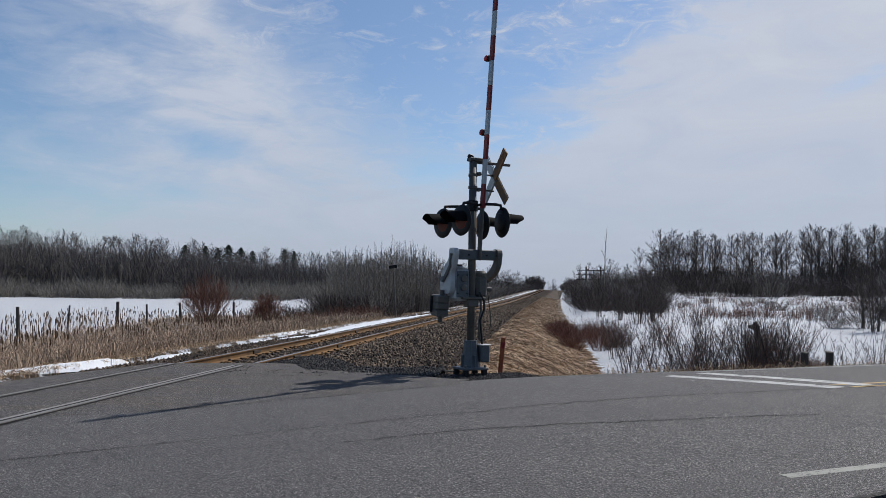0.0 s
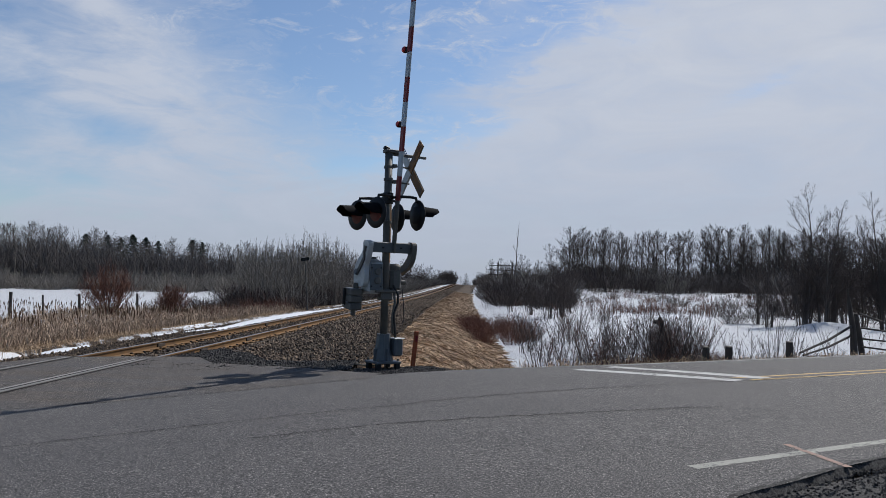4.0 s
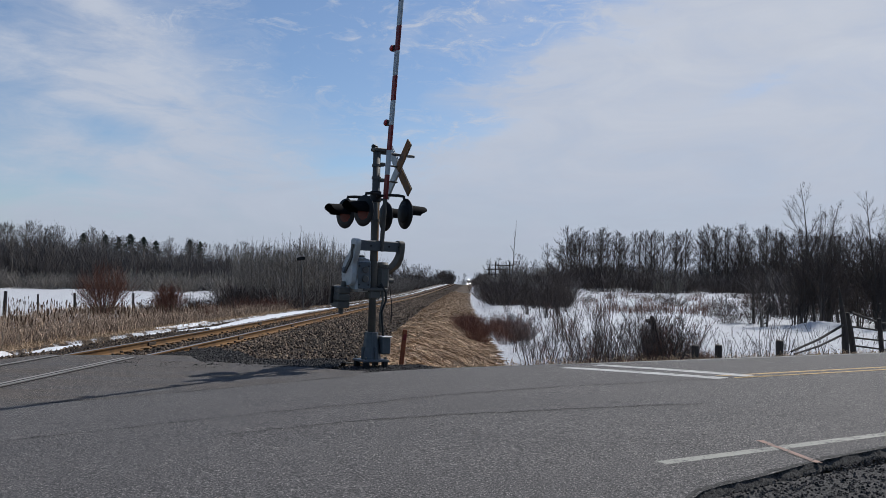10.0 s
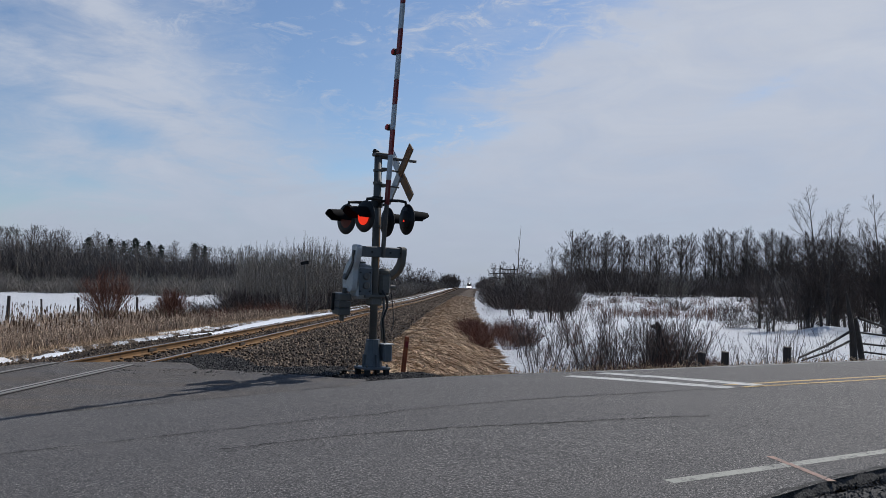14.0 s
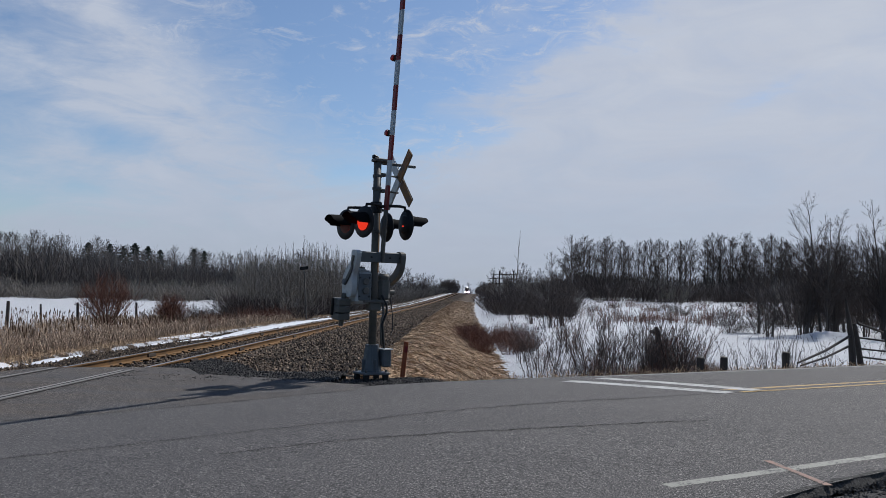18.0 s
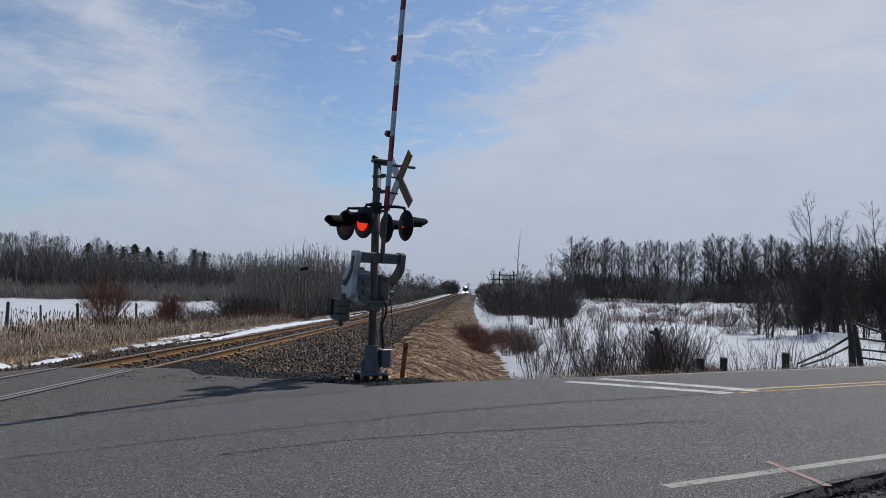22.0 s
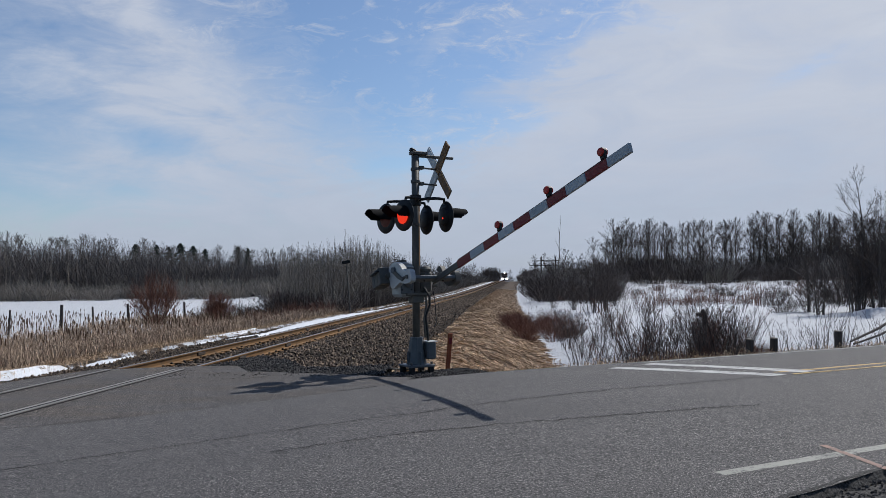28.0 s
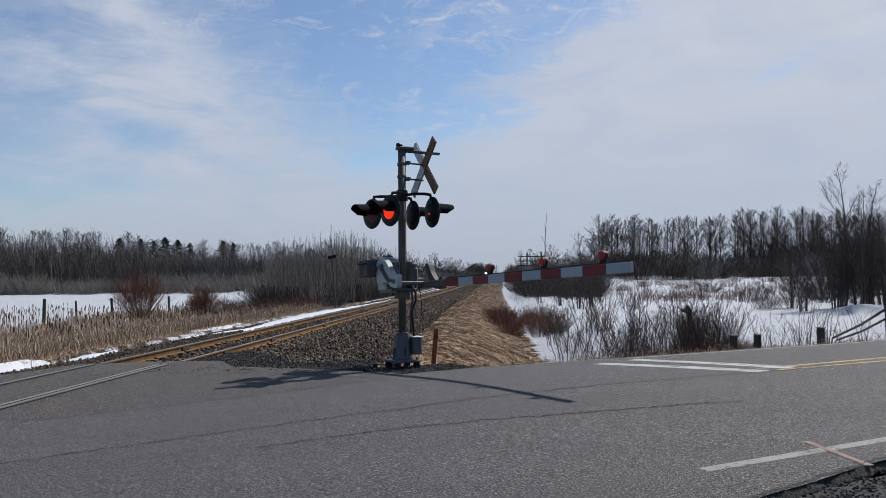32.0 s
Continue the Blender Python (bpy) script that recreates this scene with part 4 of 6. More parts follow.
    for key, (x, y, side) in spots.items():
        part("lamp_arm", MB().tube([(0, y * 0.2, 2.97), (x * 0.2, y * 0.8, 2.98), (x * 0.62, y, 2.98), (x * 0.9, y, 2.97), (x * 0.95, y, 2.89)], 0.026, 10), M["black"], hub)
        disc = part("flasher", MB().lathe(facing(side, (x, y, 2.67)), [(0.0, -0.080), (0.14, -0.075), (0.165, -0.05), (0.14, -0.012), (0.262, -0.012), (0.268, -0.002), (0.262, 0.01), (0.155, 0.012)], 36),
                    M["black"], sig, "round black flasher background with a hooded red lens", True)
        m = facing(side, (x, y, 2.67))
        part("reflector", MB().lathe(m, [(0.155, 0.012), (0.10, 0.020), (0.0, 0.024)], 28), M["lens"], disc, "dark red lens, unlit")
        hood = MB()
        a0, a1 = (math.radians(-10), math.radians(190))
        turn = m @ pose(0, 0, 0, 0, 0, 90 if side > 0 else -90)
        cols, rows = 20, 5
        for r0 in (0.168, 0.160):
            o = len(hood.v)
            for i in range(cols + 1):
                ang = a0 + (a1 - a0) * i / cols
                reach = 0.22 + 0.15 * smooth01(-0.18, 0.55, math.sin(ang))
                for j in range(rows):
                    q = reach * j / (rows - 1)
                    rr = r0 * (1 - 0.35 * q)
                    hood.v.append(tuple(turn @ Vector((rr * math.cos(ang), rr * math.sin(ang), q))))
            hood.f += [(o + i * rows + j, o + (i + 1) * rows + j, o + (i + 1) * rows + j + 1, o + i * rows + j + 1) for i in range(cols) for j in range(rows - 1)]
        part("hood", hood, M["visor"], disc, "long black visor over the lens", True)
        bulb = part("bulb", MB().lathe(Matrix(), [(0.148, 0.0), (0.10, 0.006), (0.0, 0.010)], 28), M["lit_red"], disc, "glowing red lamp")
        BULBS[key] = (bulb, m)
        if key in "cd":
            back = part("peep", MB().lathe(Matrix(), [(0.018, 0.0), (0.012, 0.004), (0.0, 0.006)], 12), M["lit_red"], disc, "small glowing sight lens in the back")
            BULBS["peep_" + key] = (back, facing(-side, (x - side * 0.055, y - 0.03, 2.64)))
    # thin orange-brown strip added to draw the mast's warm sunlit edge
    part("reflective_strip", MB().box(pose(0, 0, 0, 0, 0, -52) @ Matrix.Translation((0.069, 0, 2.36)), 0.006, 0.045, 1.05, 0.001), M["plywood"], sig, "orange strip standing in for the mast's sunlit right edge")
    # gate mechanism
    mech = part("gate_housing", MB().box((-0.21, 0.10, 1.58), 0.29, 0.36, 0.58, 0.05).lathe(pose(-0.23, 0.08, 1.78), [(0.13, 0.0), (0.13, 0.08), (0.08, 0.12), (0.0, 0.125)], 18), M["galv_light"], sig, "pale cast housing of the gate mechanism")
    part("housing_face", MB().box((-0.22, -0.09, 1.58), 0.23, 0.03, 0.46, 0.012), M["blue_steel"], mech, "dark cover plate")
    for x, z in ((-0.14, 1.74), (-0.32, 1.74), (-0.32, 1.42), (-0.14, 1.42)):
        part("cover_bolt", MB().lathe(pose(x, -0.094, z, 90, 0, 0), [(0.0, 0.018), (0.016, 0.018), (0.018, 0.0)], 6), M["black"], mech)
    part("top_hatch", MB().box((-0.23, 0.10, 1.915), 0.13, 0.16, 0.03, 0.008), M["galv"], mech, "grey hatch")
    part("cable_gland", MB().tube([(-0.10, -0.02, 1.36), (-0.09, -0.05, 1.28), (-0.06, -0.07, 1.18)], 0.02, 8), M["cable"], mech)
    for z in (1.68, 1.52):
        part("round_cover", MB().lathe(pose(-0.21, -0.09, z, 90, 0, 0), [(0.0, 0.05), (0.05, 0.05), (0.06, 0.04), (0.06, 0.0)], 18), M["galv"], mech)
    part("motor_case", MB().box((0.20, 0.10, 1.55), 0.22, 0.30, 0.40, 0.05).lathe(pose(0.20, 0.05, 1.72), [(0.10, 0.0), (0.11, 0.06), (0.08, 0.10), (0.0, 0.11)], 18), M["galv"], sig, "grey motor case of the gate mechanism")
    part("mounting_saddle", MB().box((0, 0.02, 1.34), 0.46, 0.30, 0.05, 0.01).box((0, 0.0, 1.25), 0.22, 0.20, 0.14, 0.02), M["galv"], sig, "bolted saddle below the mechanism")
    part("shaft", MB().tube([(-0.44, 0.1, PIVOT_Z), (0.44, 0.1, PIVOT_Z)], 0.045, 14), M["galv"], sig, "steel shaft of the gate")
    # cables
    for pts in ([(0.10, -0.10, 1.45), (0.19, -0.13, 1.30), (0.20, -0.12, 1.15), (0.13, -0.10, 0.95), (0.16, -0.10, 0.70), (0.18, -0.10, 0.52)],
                [(0.13, -0.08, 1.40), (0.15, -0.1, 1.15), (0.115, -0.08, 0.9), (0.13, -0.09, 0.6)]):
        part("conduit", MB().tube(pts, 0.022, 8), M["galv"] if pts[0][0] > 0.11 else M["cable"], sig, "flexible cable conduit down the mast", True)
    part("loose_cable", MB().tube([(0.26, -0.14, 1.4), (0.30, -0.15, 1.1), (0.31, -0.15, 0.85), (0.27, -0.15, 0.78)], 0.008, 6), M["cable"], sig)
    # the gate: everything that turns about the shaft
    ax, az = 0.06, -0.10
    gate = part("gate_arm", MB().box((ax, -0.98, az), 0.045, 0.92, 0.105, 0.01), M["galv"], sig, "gate arm in red and white stripes with lamps")
    first, block = 1.43, 0.427
    for i in range(10):
        mid = first + (i + 0.5) * block
        part("stripe", MB().box((ax, -mid, az), 0.044, block - 0.002, 0.122, 0.006), M["red_tape" if i % 2 == 0 else "white_tape"], gate,
             "red reflective stripe" if i % 2 == 0 else "white reflective stripe")
    part("top_wire", MB().tube([(ax, -1.45, az + 0.075), (ax, -3.0, az + 0.07), (ax, -5.2, az + 0.075)], 0.007, 6), M["cable"], gate)
    for r in (2.76, 4.05, 5.22):
        lamp = part("arm_lamp", MB().box((ax, -r, az + 0.105), 0.05, 0.09, 0.07, 0.01).lathe(pose(ax - 0.022, -r, az + 0.165, 0, 90, 0), [(0.0, 0.0), (0.058, 0.0), (0.058, 0.044), (0.0, 0.044)], 18), M["black"], gate, "small red lamp on the gate arm")
        for sd in (-1, 1):
            part("lamp_lens", MB().lathe(facing(sd, (ax + 0.02 * sd, -r, az + 0.165)), [(0.052, 0.0), (0.052, 0.02), (0.042, 0.03), (0.0, 0.036)], 18), M["red_plastic"], lamp, "red lens")
    yoke = part("yoke_plate", MB().box((0.02, -0.61, -0.075), 0.92, 0.18, 0.06, 0.012), M["blue_steel"], gate, "dark steel plate between the side arms")
    for x in (-0.36, -0.15, 0.2, 0.4):
        part("plate_bolt", MB().lathe(pose(x, -0.61, -0.105, 180, 0, 0), [(0.0, 0.02), (0.016, 0.02), (0.016, 0.0)], 6), M["black"], yoke)
    # side arms: curved castings in the plane of the turning
    left = [(0.70, 0.06), (0.70, -0.13), (0.56, -0.14), (0.42, -0.10), (0.28, -0.04), (0.10, -0.06), (-0.06, -0.04), (-0.10, 0.08), (-0.08, 0.30), (0.06, 0.36),
            (0.22, 0.34), (0.36, 0.25), (0.46, 0.13), (0.55, 0.07)]
    m = Matrix.Translation((-0.40, 0, 0)) @ pose(0, 0, 0, 0, 0, -90)
    arm = part("side_arm", MB().prism(m, rounded(left), 0.09), M["galv_light"], gate, "pale cast side arm with the counterweight")
    part("arm_rib", MB().prism(m @ Matrix.Translation((0, -0.055, 0)), [(0.62, -0.01), (0.62, -0.08), (0.42, 0.00), (0.30, 0.10), (0.16, 0.22), (0.10, 0.18), (0.26, 0.04), (0.40, -0.05)], 0.03), M["galv"], arm)
    part("arm_boss", MB().lathe(facing(-1, (-0.44, -0.14, 0.22)), [(0.0, 0.05), (0.05, 0.05), (0.06, 0.0)], 14), M["blue_steel"], arm)
    right = [(0.70, 0.03), (0.70, -0.15), (0.54, -0.17), (0.40, -0.14), (0.26, -0.03), (0.14, 0.18), (0.10, 0.26), (0.22, 0.28), (0.32, 0.13), (0.44, 0.01), (0.54, -0.02)]
    m = Matrix.Translation((0.44, 0, 0)) @ pose(0, 0, 0, 0, 0, -90)
    part("side_arm", MB().prism(m, rounded(right), 0.09), M["galv"], gate, "dark curved side arm")
    part("weight_rod", MB().tube([(-0.46, 0.05, 0.20), (-0.47, 0.62, 0.22)], 0.045, 10), M["galv"], gate)
    for i in range(3):
        part("counterweight", MB().box(pose(-0.49, 0.20 + 0.125 * i, 0.22, 0, 0, rng.uniform(-3, 3)), 0.22, 0.112, 0.30, 0.012), M["galv"], gate, "grey iron counterweight slab")
    part("weight_clip", MB().box((-0.62, 0.30, 0.30), 0.05, 0.30, 0.03, 0.006), M["black"], gate)
    return sig, gate


BULBS = {}
signal, gate_arm = build_signal()


def build_trackside():
    # rust-red marker post beside the signal
    t = thing("marker_post", pose(-0.60, 16.3, -0.22, 2, 4.5, 30), "rust-red metal marker post leaning in dry grass", "post")
    part("post", MB().box((0, 0, 0.42), 0.085, 0.05, 0.90, 0.008), M["rust_post"], t)
    part("reflector_band", MB().box((0, -0.027, 0.72), 0.07, 0.004, 0.12, 0.001), M["red_tape"], t, "faded red band")
    # pale cable along the gravel
    tagged(part("ground_cable", MB().tube([(-3.0, 15.2, 0.0), (-2.4, 15.3, 0.04), (-1.7, 15.45, 0.05), (-1.25, 15.35, 0.04)], 0.014, 6), M["galv"], smooth=True), "pale conduit lying on the gravel by the signal", "cable")
    # leaning sign seen edge-on beyond the track
    t = thing("trackside_sign", pose(-10.6, 60, -0.5, 3, -4, 0), "small dark trackside sign on a leaning thin pole", "sign")
    part("pole", MB().tube([(0, 0, 0), (0, 0, 3.9)], 0.045, 8), M["galv"], t)
    part("plate", MB().box(pose(0, 0, 3.85, 0, -6, 0), 0.62, 0.10, 0.24, 0.02), M["black"], t, "dark plate")
    # timber guide posts at the road's far edge
    for i, (x, y, h, w) in enumerate(((6.02, 18.95, 0.37, 0.13), (6.66, 19.3, 0.37, 0.135), (8.78, 21.0, 0.42, 0.145))):
        t = thing("guard_post", pose(x, y, -0.10, rng.uniform(-2, 2), rng.uniform(-2, 2), 32), "short grey square timber guard post by the road", "post", "guard posts")
        part("timber", MB().box((0, 0, h / 2), w, w, h + 0.1, 0.02), M["old_wood"], t)
        part("top_cut", MB().box(pose(0, 0, h + 0.05, 6, 0, 0), w * 0.92, w * 0.92, 0.02, 0.005), M["bark_pale"], t, "weathered end grain")
    # stump among the thicket
    t = thing("broken_stump", pose(6.95, 26.6, -0.62, 0, 0, 0), "dark broken stump standing in the thicket", "stump")
    part("trunk", MB().tube([(0, 0, 0), (0.04, 0, 0.9), (0.0, 0, 1.22), (-0.05, 0, 1.36)], [0.11, 0.09, 0.10, 0.05], 10), M["old_wood"], t)
    part("knob", MB().tube([(-0.06, 0, 1.18), (-0.24, 0, 1.22)], [0.08, 0.05], 8), M["old_wood"], t)
    # old corner fence
    t = thing("corner_fence", pose(13.15, 26.5, -0.32, 0, 0, 20), "collapsed old timber corner fence with grey posts", "fence")
    part("post", MB().tube([(0, 0, -0.1), (-0.05, 0, 0.8), (-0.2, 0, 1.6), (-0.30, 0, 2.15)], [0.12, 0.095, 0.065, 0.02], 9), M["old_wood"], t, "split leaning corner post")
    part("post", MB().tube([(0.45, 0.1, -0.1), (0.3, 0.1, 0.7), (0.16, 0.1, 1.35)], [0.10, 0.09, 0.06], 9), M["old_wood"], t)
    part("post", MB().tube([(1.75, 0.2, -0.1), (1.62, 0.2, 1.15)], [0.075, 0.07], 8), M["old_wood"], t)
    for p, q, r in (((-0.1, 0, 0.95), (-3.6, -1.5, 0.22), 0.04), ((-0.1, 0.05, 0.62), (-3.2, -1.2, 0.12), 0.035), ((0.2, 0.1, 0.9), (3.6, 0.6, 0.72), 0.03),
                    ((0.2, 0.1, 0.55), (3.6, 0.7, 0.40), 0.03), ((0.3, 0.1, 1.35), (3.5, 1.0, 0.85), 0.04), ((0.3, 0.0, 0.28), (3.4, 0.4, 0.1), 0.03)):
        p, q = Vector(p), Vector(q)
        part("rail", MB().tube([p, (p + q) / 2 + Vector((0, 0, -0.06)), q], [r * 1.05, r * 0.95, r * 0.75], 7), M["old_wood"], t)
    # field fence beyond the reeds
    y = 33.0
    posts = []
    while y < 70:
        h = rng.uniform(1.5, 1.9)
        lean = rng.uniform(-5, 5)
        posts.append((-25.5 + rng.uniform(-0.2, 0.2), y, h, lean))
        y += rng.uniform(3.6, 6.2)
    for x, y, h, lean in posts:
        t = thing("fence_post", pose(x, y, land_z(x, y) - 0.1, lean * 0.4, lean, 0), "thin dark wooden fence post standing in snow", "post", "field fence posts")
        w = rng.uniform(0.05, 0.11)
        part("stake", MB().tube([(0, 0, 0), (0.01, 0, h * 0.5), (0, 0, h + 0.1)], [w, w * 0.95, w * 0.85], 7), M["old_wood"], t)
    # old pole line with crossarms
    t = thing("pole_line_crossarms", pose(9.2, 160, 1.2), "old telegraph pole with stacked crossarms among bare trees", "telegraph pole")
    for x in (-0.2, 2.6):
        part("pole", MB().tube([(x, 0, -1.5), (x, 0, 5.6)], 0.14, 8), M["old_wood"], t)
    for z in (4.9, 4.0, 3.1, 2.3):
        part("crossarm", MB().box((0.6, 0.1, z), 5.6 if z < 4.5 else 5.2, 0.14, 0.16, 0.01), M["old_wood"], t)
    for x in (-1.4, 1.2):
        part("brace", MB().box((x, 0, 3.6), 0.10, 0.10, 2.6, 0.01), M["old_wood"], t)


build_trackside()


def build_train():
    """A diesel locomotive, nose to the camera, far down the line."""
    t = thing("locomotive", pose(track_x(1680), 1680, 0), "dark diesel locomotive with lit headlights on the line", "locomotive")
    part("underframe", MB().box((0, 9, 1.05), 2.9, 19.5, 0.5, 0.05), M["black"], t)
    nose = part("nose", MB().box((0, 0.4, 2.15), 2.0, 2.4, 1.9, 0.25), M["loco_nose"], t, "short dark nose")
    cab = part("cab", MB().box((0, 3.1, 2.9), 3.0, 3.0, 3.2, 0.25), M["loco_nose"], t, "dark cab with wide windscreens")
    for x in (-0.72, 0.72):
        part("windscreen", MB().box((x, 1.585, 3.65), 1.0, 0.03, 0.7, 0.05), M["glass"], cab, "dark windscreen")
    part("hood", MB().box((0, 11.5, 2.7), 2.4, 13.8, 2.9, 0.2), M["loco_body"], t, "long dark engine hood")
    part("pilot", MB().box((0, -0.75, 0.65), 2.9, 0.2, 0.8, 0.05), M["black"], t)
    for x in (-0.2, 0.2):
        part("headlight", MB().lathe(pose(x, 1.54, 4.25, 90, 0, 0), [(0.0, 0.03), (0.15, 0.02), (0.16, 0.0)], 16), M["headlight"], cab, "bright headlight")
    for x in (-0.95, 0.95):
        part("ditch_light", MB().lathe(pose(x, -0.86, 1.35, 90, 0, 0), [(0.0, 0.03), (0.33, 0.02), (0.34, 0.0)], 16), M["headlight"], t, "bright ditch light")
    for y in (3.0, 5.2, 13.0, 15.2):
        for x in (-GAUGE / 2, GAUGE / 2):
            part("wheel", MB().lathe(pose(x, y, 0.47, 0, 90, 0), [(0.0, 0.07), (0.5, 0.07), (0.5, -0.07), (0.0, -0.07)], 20), M["black"], t)
    return t


train = build_train()


# ---- plants ----
class Tree:
    """Grows a bare tree: trunk and limbs in one mesh, thin twigs in another."""

    def __init__(self, seed, height, radius, spread=0.42, first=0.3, limbs=13, levels=3, kids=6, stems=1, twig=0.010, rise=(0.6, 1.6), round_top=0.5, lean=0.16, foot=0.05):
        r = self.r = random.Random(seed)
        self.wood, self.fine = MB(), MB()
        self.levels, self.kids, self.twig, self.far = levels, kids, twig, twig >= 0.010
        for s in range(stems):
            a = r.uniform(0, 6.28)
            out = Vector((math.cos(a), math.sin(a), 0))
            off = out * (0.0 if stems == 1 else foot * height * r.random())
            tilt = out * (0.03 if stems == 1 else lean * r.uniform(0.3, 1.0))
            hh = height * (1 if s == 0 else r.uniform(0.55, 0.92))
            pts = [off + Vector((0, 0, -0.25))]
            wander = Vector()
            for i in range(1, 7):
                f = i / 6
                wander += Vector((r.uniform(-1, 1), r.uniform(-1, 1), 0)) * 0.014 * hh
                pts.append(off + Vector((0, 0, hh * f)) + tilt * hh * f * (0.5 + 0.5 * f) + wander)
            rr = radius * (1 if s == 0 else 0.7)
            self.wood.tube(pts, [rr * (1 - 0.95 * i / 6) + 0.004 for i in range(7)], 5, False)
            for i in range(limbs):
                g = (i + r.random()) / limbs
                f = first + (0.97 - first) * g
                k = min(5, int(f * 6))
                p = pts[k].lerp(pts[k + 1], f * 6 - k)
                ln = hh * spread * (math.sin(math.pi * min(1.0, 0.22 + 0.78 * g)) * (1 - round_top) + round_top * (1 - 0.75 * g)) * r.uniform(0.7, 1.15)
                az = i * 2.4 + r.uniform(-0.7, 0.7)
                up = (rise[0] + (rise[1] - rise[0]) * g) * r.uniform(0.8, 1.25)
                self.branch(p, Vector((math.cos(az), math.sin(az), up)).normalized(), ln, max(rr * (1 - 0.92 * f) * 0.6, twig), 1)

    def branch(self, p, d, ln, rad, level):
        r = self.r
        n = 3 if level == 1 else 2
        pts, q = [p], p
        start = d
        for i in range(n):
            d = (d + Vector((r.uniform(-0.2, 0.2), r.uniform(-0.2, 0.2), 0.06 + r.uniform(-0.10, 0.12)))).normalized()
            q = q + d * ln / n
            pts.append(q)
        rad = max(rad, self.twig * 0.6)
        radii = [rad * (1 - 0.72 * i / n) for i in range(n + 1)]
        if level == 1 and rad > 0.02:
            self.wood.tube(pts, radii, 3, False)
        else:
            self.fine.strip(pts if level < 3 else [pts[0], pts[-1]], radii if level < 3 else [radii[0], radii[-1]], r)
        if level < self.levels:
            for i in range(self.kids if level < 3 else 3):
                f = 0.15 + 0.85 * (i + r.random()) / self.kids if level < 3 else r.uniform(0.3, 0.95)
                k = min(n - 1, int(f * n))
                k = max(0, k)
                side = start.cross(Vector((r.gauss(0, 1), r.gauss(0, 1), r.gauss(0, 1)))).normalized()
                e = (start + side * r.uniform(0.45, 0.95) + Vector((0, 0, 0.12))).normalized()
                self.branch(pts[k].lerp(pts[k + 1], min(1.0, f * n - k)), e, ln * r.uniform(0.38, 0.66) * (1.1 - 0.35 * f), rad * 0.55, level + 1)


def tree_thing(name, tr, wood, fine, label, category, group=""):
    t = thing(name, pose(0, 0, -500), label, category, group)
    part("trunk", tr.wood, M[wood], t)
    if tr.fine.v:
        part("crown", tr.fine, M[fine], t, "bare branches and twigs")
    return t


def place(proto, x, y, size=1.0, dz=0.0, used=set()):
    """A copy of a plant on the ground, turned at random."""
    z = land_z(x, y) + dz
    m = Matrix.Translation((x, y, z)) @ Matrix.Rotation(rng.uniform(0, 6.28), 4, "Z")
    if proto.name not in used:
        used.add(proto.name)
        proto.matrix_basis = m
        proto.scale = (size,) * 3
        return proto
    keep = tuple(proto.scale)
    proto.scale = (size,) * 3
    c = copy_thing(proto, m)
    proto.scale = keep
    return c


def shrub_mesh(seed, stems, height, spread, rad, twigs=4, bushy=0.22, foot=0.4, lowest=0.15):
    """Many stems that rise and open out from one foot, with side twigs."""
    r = random.Random(seed)
    b = MB()
    for i in range(stems):
        a, s = r.uniform(0, 6.28), spread * math.sqrt(r.random())
        h = height * r.uniform(0.5, 1.0) * (1.0 - 0.30 * (s / spread) ** 2)
        out = Vector((math.cos(a), math.sin(a), 0))
        p0 = out * s * foot
        p1 = p0 + out * s * (1 - foot) * 0.5 + Vector((r.uniform(-.06, .06) * h, r.uniform(-.06, .06) * h, h * 0.55))
        p2 = p0 + out * s * (1 - foot) + Vector((r.uniform(-.1, .1) * h, r.uniform(-.1, .1) * h, h))
        b.strip([p0, p1, p2], [rad, rad * 0.75, rad * 0.3], r)
        for k in range(twigs):
            f = r.uniform(lowest, 0.95)
            q = p0.lerp(p1, f * 2) if f < 0.5 else p1.lerp(p2, f * 2 - 1)
            e = q + Vector((r.uniform(-1, 1) * bushy * h, r.uniform(-1, 1) * bushy * h, r.uniform(0.08, 0.34) * h))
            b.strip([q, e], [rad * 0.6, rad * 0.25], r)
    return b


def shrub_thing(name, b, mat, label, category="shrub", group="", kind=""):
    t = thing(name, pose(0, 0, -500), label, category, group, kind)
    tagged(part("growth", b, M[mat], t), kind=kind)
    return t


# height of the left-hand woods along x
SKYLINE = ((-200, 18.0), (-134, 17.0), (-114, 14.4), (-97, 14.7), (-90, 13.4), (-80, 12.0), (-70, 10.9), (-50, 10.6), (-20, 9.0))


def skyline(x):
    for (x0, h0), (x1, h1) in zip(SKYLINE, SKYLINE[1:]):
        if x < x1:
            f = max(0.0, (x - x0) / (x1 - x0))
            return h0 + (h1 - h0) * f
    return SKYLINE[-1][1]


